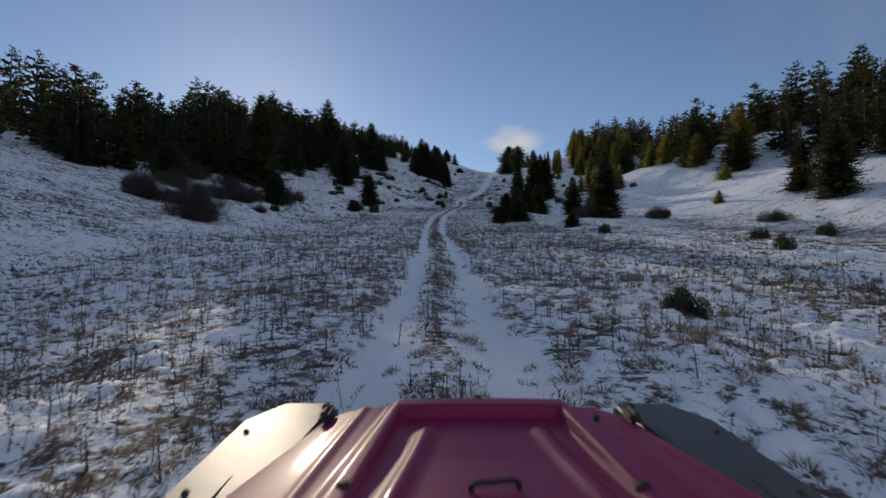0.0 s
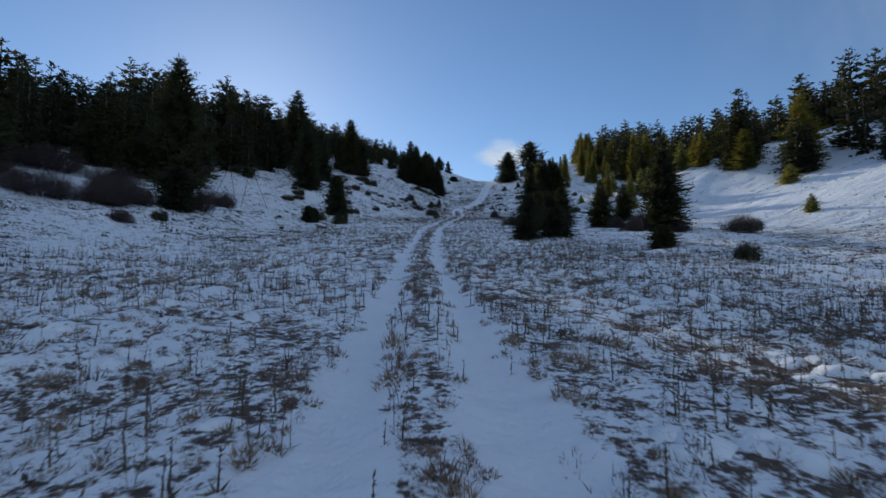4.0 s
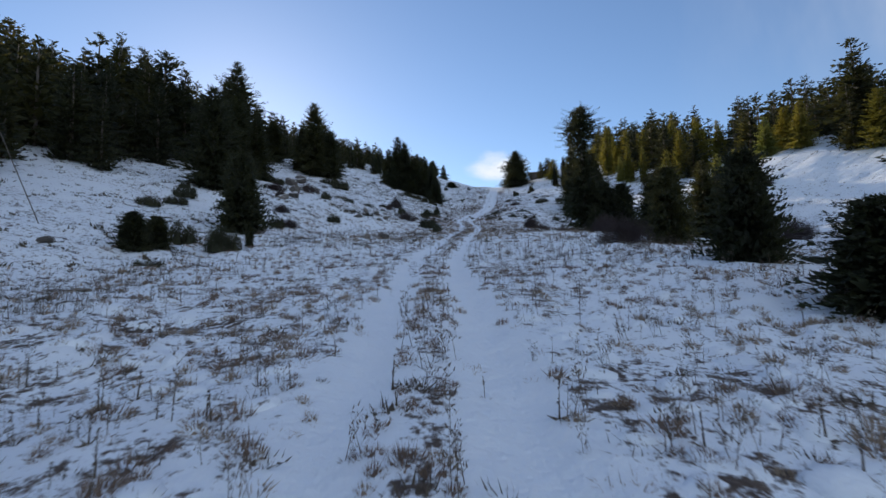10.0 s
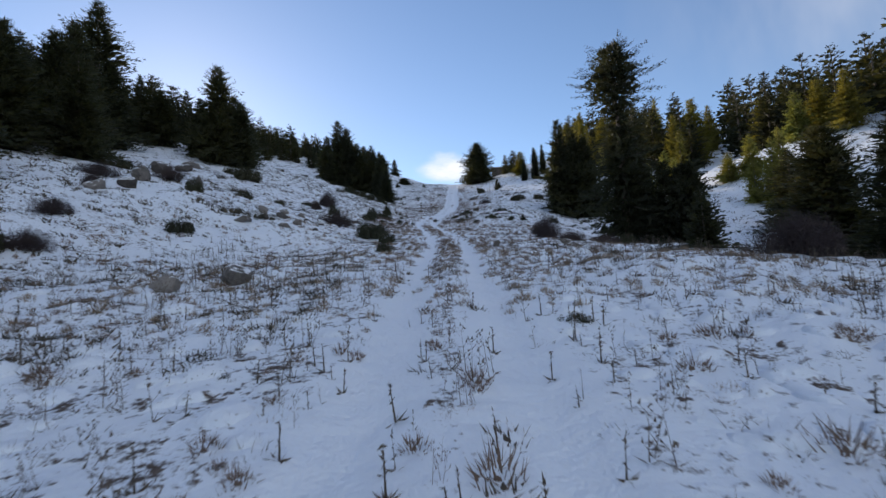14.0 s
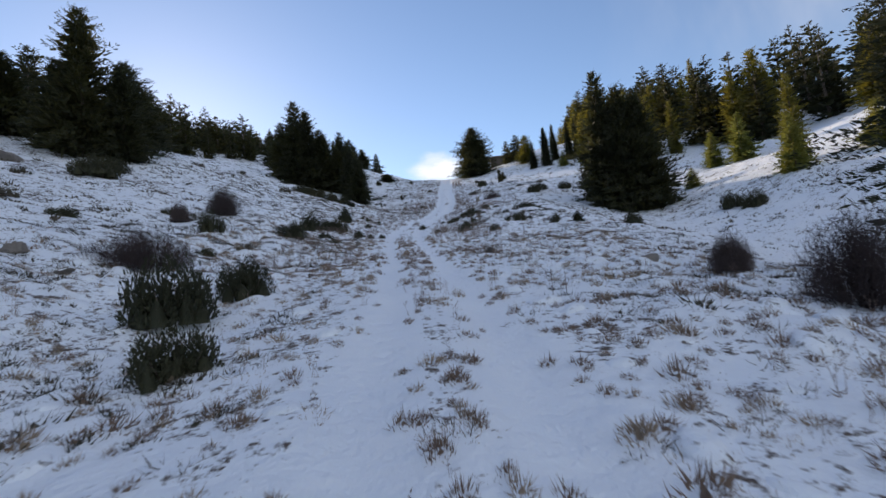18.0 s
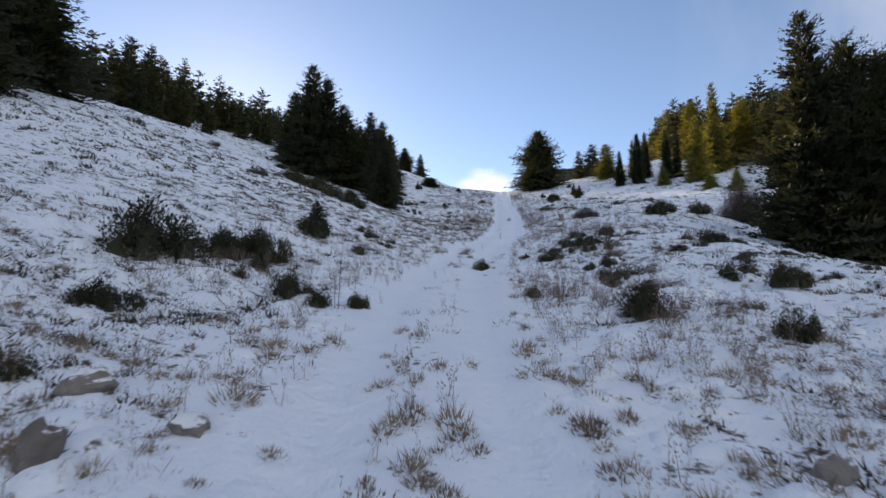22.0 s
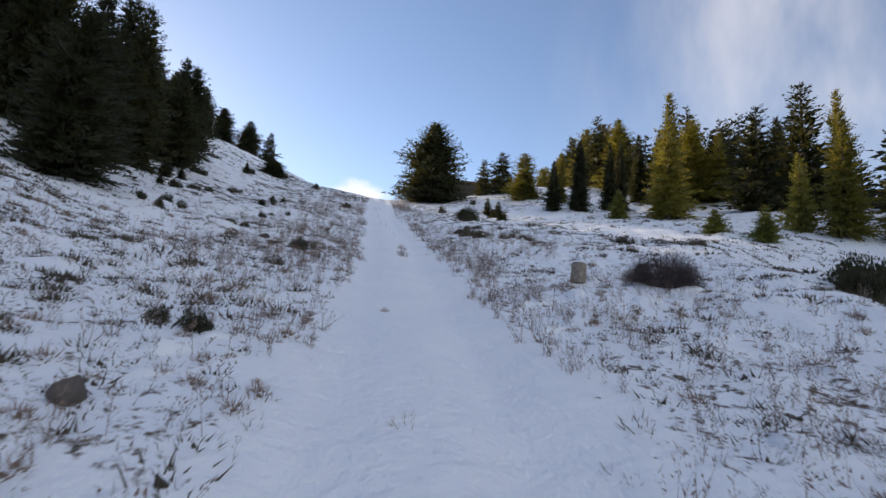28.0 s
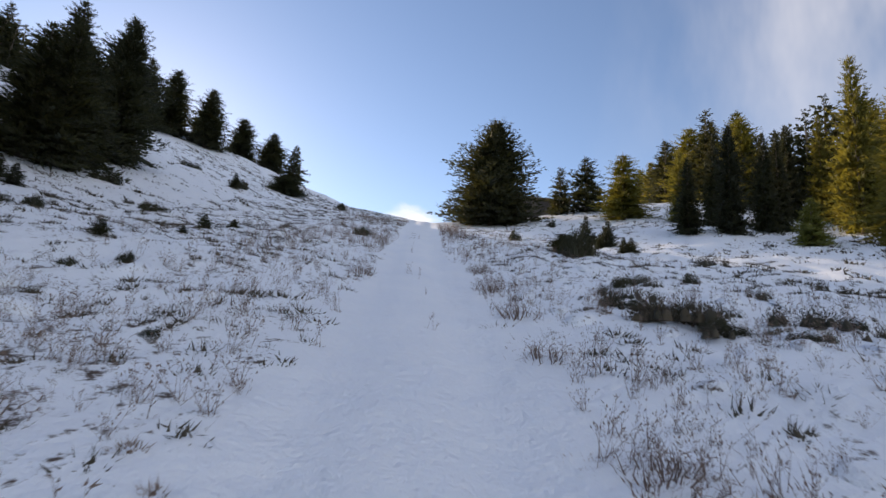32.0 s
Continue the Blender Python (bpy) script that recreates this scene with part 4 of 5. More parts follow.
put("shrub_1", -14.8, 115.3, 1.20, 1.00)
put("juniper_1", -12.0, 112.0, 0.90, 0.70)
put("juniper_1", -14.4, 135.7, 1.50, 1.80)
put("shrub_0", -15.6, 107.3, 0.95, 0.65)
put("heath_0", -6.1, 89.4, 0.20, 0.60)
put("juniper_1", 2.6, 85.5, 0.20, 0.35)
put("heath_0", 7.6, 94.8, 0.30, 0.60)
# long juniper bank under the firs on the slope
put("juniper_1", -5.3, 161.9, 1.00, 1.20)
put("juniper_2", -4.0, 160.2, 1.00, 1.10)
put("juniper_2", -2.9, 158.8, 1.00, 1.05)
put("juniper_1", -1.5, 157.8, 0.95, 1.00)
put("juniper_2", -.1, 156.3, 0.85, 0.90)
put("juniper_2", .8, 155.4, 0.72, 0.60)
put("big_a", .4, 182.0, 9.60, 2.00, label="tall dark fir on the slope above the track")
put("big_c", -1.2, 184.5, 10.50, 2.40)
put("big_b", .6, 196.3, 8.20, 2.10)
put("big_a", 1.1, 190.4, 6.60, 1.70)

# heath and bushes to the right of the upper track
put("heath_0", 18.6, 175.4, 0.43, 1.00)
put("heath_0", 20.4, 174.8, 0.38, 0.90)
put("heath_1", 21.0, 172.4, 0.25, 0.90)
put("heath_1", 20.7, 173.8, 0.39, 0.70)
put("heath_1", 22.1, 167.7, 0.35, 0.55)
put("heath_1", 19.6, 166.0, 0.27, 0.45)
put("heath_1", 16.5, 164.3, 0.24, 0.30)
put("heath_0", 24.5, 171.0, 0.35, 1.00)
put("heath_0", 26.5, 169.0, 0.35, 1.00)
put("juniper_1", 23.1, 188.6, 0.90, 0.76)
put("shrub_1", 17.7, 160.9, 1.05, 1.1, label="wide low leafless purple-black shrub")
put("brush_0", 7.7, 134.4, 0.78, 0.40)
put("juniper_1", 7.1, 134.4, 0.36, 0.28)
put("heath_0", 10.4, 134.8, 0.30, 0.67)
put("brush_0", 8.2, 132.7, 0.61, 0.41)
put("juniper_1", 27.2, 161.7, 1.01, 1.10)
put("heath_0", 15.3, 141.4, 0.54, 1.20)
put("shrub_0", 31.4, 162.4, 3.51, 1.81)
put("juniper_1", 9.0, 140.4, 0.35, 0.40)
put("juniper_1", 6.7, 140.2, 0.49, 0.38)
put("juniper_1", 9.8, 138.1, 0.29, 0.28)
put("brush_0", 8.4, 123.2, 0.30, 0.34)
put("brush_0", 7.0, 121.3, 0.28, 0.16)
put("juniper_1", 13.8, 130.3, 0.56, 0.45)
put("brush_0", 8.4, 130.9, 0.46, 0.37)
put("juniper_1", 22.3, 159.1, 1.11, 0.95)
put("brush_0", 11.2, 144.8, 0.47, 0.38)
put("brush_0", 12.1, 144.6, 0.38, 0.38)
put("brush_0", 10.9, 144.2, 0.36, 0.28)
put("brush_0", 10.3, 143.3, 0.35, 0.29)
put("brush_0", 11.3, 143.3, 0.24, 0.25)
put("brush_0", 6.6, 144.1, 0.58, 0.30)
put("brush_0", 5.7, 144.7, 0.35, 0.20)
put("juniper_2", 10.5, 142.7, 0.42, 0.33)
put("juniper_2", 8.5, 141.5, 0.31, 0.25)
put("juniper_0", 9.5, 141.6, 0.22, 0.17)
put("juniper_1", 23.6, 160.4, 0.99, 1.06)
put("juniper_1", 34.4, 166.7, 1.22, 1.10)
put("juniper_1", 40.0, 166.2, 1.15, 1.10)
put("heath_0", 19.0, 177.4, 0.35, 0.79)
put("heath_0", 18.4, 175.5, 0.34, 0.75)
put("heath_1", 18.4, 174.3, 0.24, 0.54)
put("heath_1", 17.0, 164.9, 0.21, 0.46)
put("heath_1", 19.7, 166.1, 0.20, 0.44)
put("heath_1", 26.9, 184.2, 0.47, 1.11)

# a bank of low juniper cushions beside the bend
bank = np.random.RandomState(77)
for k in range(34):
    bx, by = bank.uniform(9.3, 17), bank.uniform(133, 145)
    put(("juniper_1", "juniper_2", "heath_0")[k % 3], bx, by, bank.uniform(.2, .42), bank.uniform(.25, .55), group="juniper cushions beside the bend")
# ring of heath round a low snowy mound
put("heath_0", 18.8, 178.1, 0.30, 0.41)
put("juniper_1", 19.4, 178.5, 0.32, 0.39)
put("juniper_1", 20.2, 179.1, 0.34, 0.41)
put("heath_0", 19.9, 178.1, 0.31, 0.34)
put("juniper_1", 18.3, 177.0, 0.27, 0.37)
put("juniper_1", 18.4, 176.5, 0.26, 0.35)
put("juniper_1", 18.6, 176.2, 0.25, 0.34)
put("juniper_1", 18.5, 175.6, 0.23, 0.32)
put("juniper_1", 18.7, 175.3, 0.23, 0.34)
put("juniper_1", 18.5, 174.5, 0.22, 0.30)
put("juniper_1", 18.5, 174.2, 0.22, 0.27)
put("heath_0", 19.5, 175.5, 0.24, 0.39)
put("heath_0", 19.3, 176.0, 0.25, 0.34)
put("heath_0", 19.0, 174.4, 0.22, 0.25)
put("juniper_1", 19.6, 174.5, 0.22, 0.26)
put("juniper_1", 19.4, 173.9, 0.22, 0.25)
put("juniper_1", 19.7, 173.8, 0.22, 0.25)
put("juniper_1", 20.9, 174.4, 0.22, 0.26)
put("heath_0", 21.8, 177.1, 0.30, 0.40)
put("juniper_1", 21.7, 179.1, 0.35, 0.33)
# small bushes, heath and brush on the upper slopes
put("sapling_0", 2.0, 183.7, 0.95, 0.42)
put("sapling_0", 2.8, 179.6, 0.60, 0.30)
put("sapling_0", 7.8, 179.9, 0.42, 0.28)
put("sapling_0", 8.2, 186.6, 0.60, 0.34)
put("sapling_0", 4.8, 207.1, 1.30, 0.50)
put("sapling_0", 1.7, 186.5, 0.90, 0.45)
put("sapling_0", 26.8, 189.5, 0.80, 0.40)
put("sapling_0", 29.0, 197.1, 0.95, 0.50)
put("sapling_0", 12.9, 219.6, 0.85, 0.60)
put("juniper_1", 3.9, 182.3, 0.38, 0.56)
put("juniper_1", 8.0, 175.9, 0.26, 0.26)
put("juniper_1", 13.9, 193.2, 0.50, 0.45)
put("juniper_1", 4.9, 174.2, 0.45, 0.30)
put("juniper_1", 4.3, 174.3, 0.42, 0.30)
put("juniper_1", 8.4, 171.0, 0.20, 0.25)
put("juniper_1", 7.7, 170.6, 0.22, 0.30)
put("juniper_1", 7.1, 171.4, 0.20, 0.20)
put("juniper_1", 8.5, 166.0, 0.20, 0.22)
put("juniper_1", 1.1, 192.5, 0.50, 0.67)
put("juniper_1", 2.6, 191.9, 0.50, 0.80)
put("juniper_1", 1.3, 207.8, 0.50, 1.00)
put("juniper_1", 8.4, 177.6, 0.22, 0.24)
put("juniper_1", 4.0, 183.1, 0.36, 0.40)
put("juniper_1", 5.5, 189.7, 0.42, 0.80)
put("juniper_1", 24.3, 199.2, 0.80, 0.60)
put("juniper_1", 2.5, 143.9, 0.43, 0.25)
put("juniper_1", 2.1, 144.9, 0.34, 0.22)
put("juniper_1", 3.1, 142.8, 0.22, 0.22)
put("juniper_1", 1.1, 147.7, 0.22, 0.26)
put("juniper_1", 2.2, 147.9, 0.22, 0.24)
put("juniper_1", 11.7, 145.1, 0.44, 0.53)
put("juniper_1", 11.6, 144.0, 0.32, 0.34)
put("juniper_1", 10.6, 143.6, 0.30, 0.26)
put("juniper_1", 10.6, 142.7, 0.30, 0.26)
put("juniper_1", 13.0, 144.6, 0.36, 0.30)
put("juniper_1", 11.2, 142.3, 0.45, 0.80)
put("juniper_1", 9.1, 140.3, 0.28, 0.34)
put("juniper_1", 32.2, 161.2, 0.90, 1.90)
put("heath_0", -15.2, 157.9, 0.50, 1.00)
put("heath_0", -12.5, 164.9, 0.40, 0.80)
put("heath_0", -6.1, 156.1, 0.40, 0.90)
put("heath_0", -12.6, 156.2, 0.36, 0.65)
put("heath_0", 14.1, 139.7, 0.30, 0.60)
put("heath_0", 10.5, 137.2, 0.36, 0.60)
put("heath_1", -2.1, 141.9, 0.25, 0.40)
put("heath_1", -5.6, 144.3, 0.20, 0.40)
put("heath_1", -1.7, 140.0, 0.20, 0.30)
put("heath_1", 11.2, 136.9, 0.30, 0.35)
put("brush_0", 16.2, 176.7, 0.60, 0.60)
put("brush_0", 15.2, 171.3, 0.50, 0.42)
put("brush_0", 14.7, 167.6, 0.42, 0.35)
put("brush_0", 13.9, 164.8, 0.32, 0.30)
put("brush_0", 11.0, 168.0, 0.36, 0.28)
put("brush_0", 10.5, 172.2, 0.40, 0.40)
put("brush_0", 13.5, 181.0, 0.48, 0.48)
put("brush_0", 13.0, 168.0, 0.50, 0.25)
put("brush_0", 11.2, 166.0, 0.25, 0.20)
put("brush_0", 16.4, 167.6, 0.32, 0.32)
put("brush_0", 11.1, 169.6, 0.33, 0.20)
put("brush_0", 13.5, 170.3, 0.36, 0.22)
put("brush_0", 15.0, 170.5, 0.30, 0.30)
put("brush_0", 15.1, 169.2, 0.33, 0.30)
put("brush_0", 15.7, 169.4, 0.28, 0.28)
put("brush_0", 10.0, 169.0, 0.28, 0.30)
put("brush_0", 6.7, 140.2, 0.50, 0.33)
put("brush_0", 6.8, 145.1, 0.40, 0.30)
put("brush_0", 15.6, 174.2, 0.50, 0.50)
put("brush_0", 16.6, 179.5, 0.50, 0.50)
put("brush_0", 17.3, 183.0, 0.50, 0.55)

# stones on the slopes and beside the track
stone(-3.8, 91.2, 0.63, 0.38, 3, "brown boulder with a cap of snow")
stone(-12.3, 95.8, 0.58, 0.29, 4)
stone(-12.4, 91.2, 0.76, 0.47, 5, "broken limestone boulder under a stunted fir")
stone(-4.8, 89.7, 0.38, 0.21, 6)
stone(-15.8, 113.2, 1.05, 0.62, 7)
stone(-19.2, 125.1, 1.45, 0.76, 8)
stone(-14.9, 109.5, 0.77, 0.49, 9)
stone(-15.0, 106.5, 0.82, 0.43, 10)
stone(-12.1, 112.6, 0.45, 0.31, 11)
stone(-7.9, 107.7, .8, .24, 12)
stone(-5.8, 108.6, .6, .17, 13)
stone(-15.1, 122.2, 0.48, 0.51, 14)
stone(-7.5, 110.8, .44, .42, 15)
stone(-6.3, 110.7, 0.55, 0.36, 16)
stone(-6.5, 112.8, 0.40, 0.19, 17)
stone(-5.1, 112.8, .34, .12, 18)
stone(-5.7, 114.7, .34, .2, 19)
stone(-4.3, 114.0, .3, .14, 20)
stone(-4.2, 109.9, .32, .16, 21)
stone(-19.5, 131.2, 1.22, 0.50, 22)
stone(-21.1, 137.7, 1.80, 0.58, 23)
stone(-5.3, 110.1, .4, .27, 24)
stone(-7.1, 109.9, 0.35, 0.24, 25)
stone(9.4, 103.7, .4, .2, 26)
stone(5.1, 100.9, 0.27, 0.20, 27)
stone(7.7, 155.2, 0.16, 0.15, 28, "pointed grey stone standing in the snow")
stone(2.7, 127.2, 0.26, 0.12, 29)
stone(2.0, 125.6, 0.20, 0.12, 30)
stone(1.2, 125.7, 0.17, 0.12, 31)
stone(-15.7, 84.3, 0.50, 0.21, 32)
stone(-17.3, 85.1, 0.42, 0.15, 33)
stone(8.4, 168.9, 0.26, 0.13, 34)
stone(8.8, 167.5, 0.30, 0.12, 35)
stone(7.4, 168.7, 0.34, 0.18, 36)
stone(-14.1, 70.0, 0.39, 0.21, 37)
stone(-14.9, 72.0, 0.44, 0.19, 38)
stone(-17.2, 78.4, 0.59, 0.16, 39)
stone(2.1, 126.4, 0.24, 0.20, 40)
stone(1.6, 127.6, 0.29, 0.15, 41)
stone(7.5, 126.7, 0.20, 0.14, 42)
stone(7.2, 120.2, 0.34, 0.18, 43)
stone(10.4, 114.6, 0.28, 0.2, 44)
stone(5.9, 15.7, 0.54, 0.23, 45)


# ---- woods on both slopes ----
SHAPES = [fir_arrays(**dict(a, gap=1.15, twigs=3, blade=1.5, plump=.28)) for a in FAR_SHAPES]


def woods(seed, n, y0, y1, edge_y, edge_d, deep, side, tall, group, label, rest_label, thin=-.55):
    """Firs along the edge of a wood stand singly; those behind them are joined."""
    rs = np.random.RandomState(seed)
    taken, wood, green = [], [], []
    for _ in range(n * 30):
        y = rs.uniform(y0, y1)
        e = float(spline(y, edge_y, edge_d))
        d = e + deep * (1 - .62 * min(1, max(0, (y - 165) / 25)) * (side > 0)) * rs.rand() ** 1.2
        x = float(track_x(y)) + side * d
        if y > 170 and side > 0 and rs.rand() < .35:
            continue
        if bumps(x, y, 14, 90) < thin - .3 * rs.rand():
            continue
        if any((x - a) ** 2 + (y - b) ** 2 < 3.2 for a, b in taken):
            continue
        taken.append((x, y))
        k = rs.randint(5)
        h = tall * rs.uniform(.55, 1.15) * (1 if d > e + 5 else .85) * (.8 if side < 0 and (y < 64 or y > 176) else 1) * (.72 if side < 0 and y > 212 else 1)
        if side < 0 and 60 < y < 112:
            h *= .8
        if side < 0 and 112 < y < 170:
            h *= .72 if abs(x + .376 * y) < 2.6 else 1.12 if 2.6 < x + .376 * y < 14 else 1
        if side > 0 and y < 165 and d > e + 28:
            h *= 1.08
        w = h * rs.uniform(.22, .31)
        if d < e + 7:
            # on the sunny side some edge firs take the needles with painted sunlight
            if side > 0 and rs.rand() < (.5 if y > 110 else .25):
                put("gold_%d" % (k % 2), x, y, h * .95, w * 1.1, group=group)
            else:
                put("far_%d" % k, x, y, h, w, label=label, group=group)
            continue
        t = rs.rand() * 6.28
        c, s = math.cos(t) * w / 2.5, math.sin(t) * w / 2.5
        z = float(height(x, y)) - .1
        for store, (v, f) in ((wood, SHAPES[k][0]), (green, SHAPES[k][1])):
            store.append((np.stack([v[:, 0] * c - v[:, 1] * s + x, v[:, 0] * s + v[:, 1] * c + y, v[:, 2] * h / 11 + z], 1), f))
        if len(taken) >= n:
            break
    (wv, wf), (cv, cf) = join(*wood), join(*green)
    v, f = join((wv, wf), (cv, cf))
    me = mesh_of("fir_wood", v, f, BARK)
    me.materials.append(NEEDLES)
    me.polygons.foreach_set("material_index", np.repeat([0, 1], [len(wf), len(cf)]).astype(np.int32))
    tagged(new("fir_wood", me), rest_label, "woods", kind="stuff")


woods(81, 230, 18, 245, (0, 20, 60, 90, 110, 122, 140, 175, 200, 250), (48, 44, 36, 32, 30, 34, 46, 44, 34, 36), 34, -1, 12.2,
      "firs at the edge of the shaded wood", "dark fir at the edge of a shaded wood", "dense dark fir wood on the shaded snowy slope", -.8)
woods(82, 360, 40, 262, (0, 60, 105, 130, 150, 180, 210, 265), (84, 72, 62, 55, 50, 40, 36, 36), 92, 1, 13.5,
      "firs at the edge of the sunlit wood", "green fir at the edge of a sunlit wood", "dense fir wood high on the sunlit slope")
woods(83, 110, 72, 150, (0, 72, 90, 110, 122, 150), (36, 36, 33, 32, 36, 48), 26, -1, 12.5,
      "firs at the edge of the shaded wood", "dark fir at the edge of a shaded wood", "dense dark fir wood on the shaded snowy slope", -2)
woods(84, 110, 150, 268, (0, 150, 175, 205, 268), (56, 56, 56, 44, 40), 40, -1, 12.5,
      "firs at the edge of the shaded wood", "dark fir at the edge of a shaded wood", "dense dark fir wood on the shaded snowy slope", -2)

# ---- old pole frame on the slope ----
def pole(parent, a, b, r, name="pole", mat=None):
    v, f = tubes(np.array([a], float), np.array([b], float), np.array([r]), np.array([r * .8]), 8)
    return child(name, mesh_of(name, v, f, mat or OLDWOOD), parent)


def pole_frame(x, y, scale=1.0, turn=0.0):
    """Two pairs of splayed wooden legs under a crossbar, and a strut fallen beside it."""
    root = new("pole_frame")
    root.matrix_basis = pose(x, y, float(height(x, y)), 0, 0, turn)
    s = scale
    up = 3.6 * s

    def low(u, v):
        c, n = math.cos(radians(turn)), math.sin(radians(turn))
        return (u, v, float(height(x + u * c - v * n, y + u * n + v * c)) - float(height(x, y)) - .1)

    pole(root, low(-2.1 * s, -.9 * s), (-.9 * s, 0, up), .026, "leg")
    pole(root, low(-.5 * s, .9 * s), (-.85 * s, 0, up), .026, "leg")
    pole(root, low(.4 * s, -1.2 * s), (1.0 * s, 0, up), .026, "leg")
    pole(root, low(2.6 * s, .3 * s), (1.1 * s, 0, up * .98), .026, "leg")
    pole(root, (-1.1 * s, 0, up), (1.3 * s, 0, up), .014, "crossbar")
    return tagged(root, "bare frame of thin grey poles standing on the slope", "frame")


# ---- stone marker and rods by the track ----
def marker(x, y, turn=0.0):
    root = new("stone_marker")
    root.matrix_basis = pose(x, y, float(height(x, y)) - .08, 0, 2, turn)
    bm = bmesh.new()
    bmesh.ops.create_cube(bm, size=1)
    bmesh.ops.scale(bm, vec=(.32, .28, .54), verts=bm.verts)
    bmesh.ops.translate(bm, vec=(0, 0, .3), verts=bm.verts)
    bmesh.ops.bevel(bm, geom=bm.edges[:], offset=.035, segments=3, affect="EDGES")
    bmesh.ops.subdivide_edges(bm, edges=bm.edges[:], cuts=2, use_grid_fill=True)
    for v in bm.verts:
        v.co += Vector(v.normal) * .018 * noise.noise(v.co * 9)
    part("block", bm, CONCRETE, root)
    return tagged(root, "squat weathered concrete marker block in the snow", "marker")


def rod(x, y, tall, lean):
    root = new("iron_rod")
    root.matrix_basis = pose(x, y, float(height(x, y)) - .1, lean, lean * .5, 0)
    pole(root, (0, 0, 0), (0, 0, tall), .006, "rod", RUST)
    for k in range(3):
        pole(root, (0, 0, tall * (.5 + .2 * k)), (.05, .01, tall * (.5 + .2 * k) + .03), .004, "hook", RUST)
    return tagged(root, "thin rusty iron rod stuck in the snow", "rod")


# ---- low hut on the crest ----
def hut(x, y, turn):
    root = new("hut")
    z = float(height(x, y)) - .5
    root.matrix_basis = pose(x, y, z, 0, 0, turn)

    def box(name, size, at, mat, parent, bev=.02, label=""):
        bm = bmesh.new()
        bmesh.ops.create_cube(bm, size=1)
        bmesh.ops.scale(bm, vec=size, verts=bm.verts)
        bmesh.ops.translate(bm, vec=at, verts=bm.verts)
        bmesh.ops.bevel(bm, geom=bm.edges[:], offset=bev, segments=1, affect="EDGES")
        return part(name, bm, mat, parent, label)

    box("wall", (6.4, .3, 2.3), (0, -2, .75), STONE, root)
    box("wall", (6.4, .3, 2.3), (0, 2, .75), STONE, root)
    box("wall", (.3, 3.7, 2.3), (-3.05, 0, .75), STONE, root)
    box("wall", (.3, 3.7, 2.3), (3.05, 0, .75), STONE, root)
    roof = box("roof", (7.4, 5.2, .16), (0, 0, 2.0), SLATE, root)
    for k in range(9):
        box("rafter", (.1, 5.3, .12), (-3.4 + k * .85, 0, 1.85), OLDWOOD, roof)
    door = box("door", (.9, .08, 1.7), (-1.2, -2.17, .85), OLDWOOD, root)
    box("handle", (.04, .06, .16), (-.9, -2.24, .9), RUST, door, .005)
    return tagged(root, "low stone hut with a flat brown roof on the crest", "hut")


# ---- grass, weeds and heath ----
def mat(rs, r, h):
    """The matted heart of a tuft."""
    a = np.arange(7) * 2 * np.pi / 7
    k = rs.uniform(.5, 1.2, 7)
    v = np.concatenate([np.stack([np.cos(a) * r * k, np.sin(a) * r * k, 0 * a - .02], 1), [[rs.normal() * .02, rs.normal() * .02, h]]])
    i = np.arange(7)
    return v, np.stack([i, (i + 1) % 7, 0 * i + 7], 1)


def hummock(seed, m=9):
    """A low knob of snow over a buried tuft."""
    rs = np.random.RandomState(seed)
    a = np.arange(m) * 2 * np.pi / m
    v = []
    for r, z in ((.24, -.03), (.19, .028), (.11, .06)):
        k = r * (1 + .22 * np.sin(a * 2 + seed) + rs.uniform(-.13, .13, m))
        v.append(np.stack([np.cos(a) * k, np.sin(a) * k * .75, z + rs.uniform(-.008, .008, m)], 1))
    v = np.concatenate(v + [[[0, 0, .068]]])
    i = np.arange(m)
    j = (i + 1) % m
    f = [np.stack([i + m * r, j + m * r, j + m * r + m], 1) for r in (0, 1)] + [np.stack([i + m * r, j + m * r + m, i + m * r + m], 1) for r in (0, 1)]
    return v, np.concatenate(f + [np.stack([i + 2 * m, j + 2 * m, 0 * i + 3 * m], 1)])


def tussock(seed, n, thin):
    """A soft rounded tuft of fine dry blades over a matted heart."""
    rs = np.random.RandomState(seed)
    th, sp = rs.rand(n) * 6.28, rs.rand(n) ** .5
    lobe = 1 + .25 * np.sin(th * 2 + seed) + .15 * np.sin(th * 5 + seed)
    p = np.stack([np.cos(th) * sp * .13 * lobe, np.sin(th) * sp * .1 * lobe, .07 * np.sqrt(1 - .96 * sp**2) - .035], 1)
    way = unit(np.stack([np.cos(th) * .7 * sp + .2, np.sin(th) * .7 * sp, np.full(n, .95)], 1) + rs.normal(size=(n, 3)) * .34)
    return join(mat(rs, .05, .03), fins(p, way, rs.uniform(.06, .15, n) * (1.1 - .4 * sp), rs.uniform(.6, 1.3, n) * thin, rs))


def heath_lump(seed, n, thin, reach=1.0):
    """A small low cushion of heath: ragged sprigs over a matted heart."""
    rs = np.random.RandomState(seed)
    th, sp = rs.rand(n) * 6.28, rs.rand(n) ** .5
    lobe = 1 + .35 * np.sin(th * 2 + seed) + .2 * np.sin(th * 5 + seed)
    p = np.stack([np.cos(th) * sp * .2 * lobe, np.sin(th) * sp * .13 * lobe, .02 * (1 - sp) - .015], 1)
    way = unit(np.stack([np.cos(th) * sp, np.sin(th) * sp, np.full(n, .9)], 1) + rs.normal(size=(n, 3)) * .45)
    return join(mat(rs, .05, .05), fins(p, way, rs.uniform(.06, .15, n) * reach, rs.uniform(.5, 1.4, n) * thin, rs))


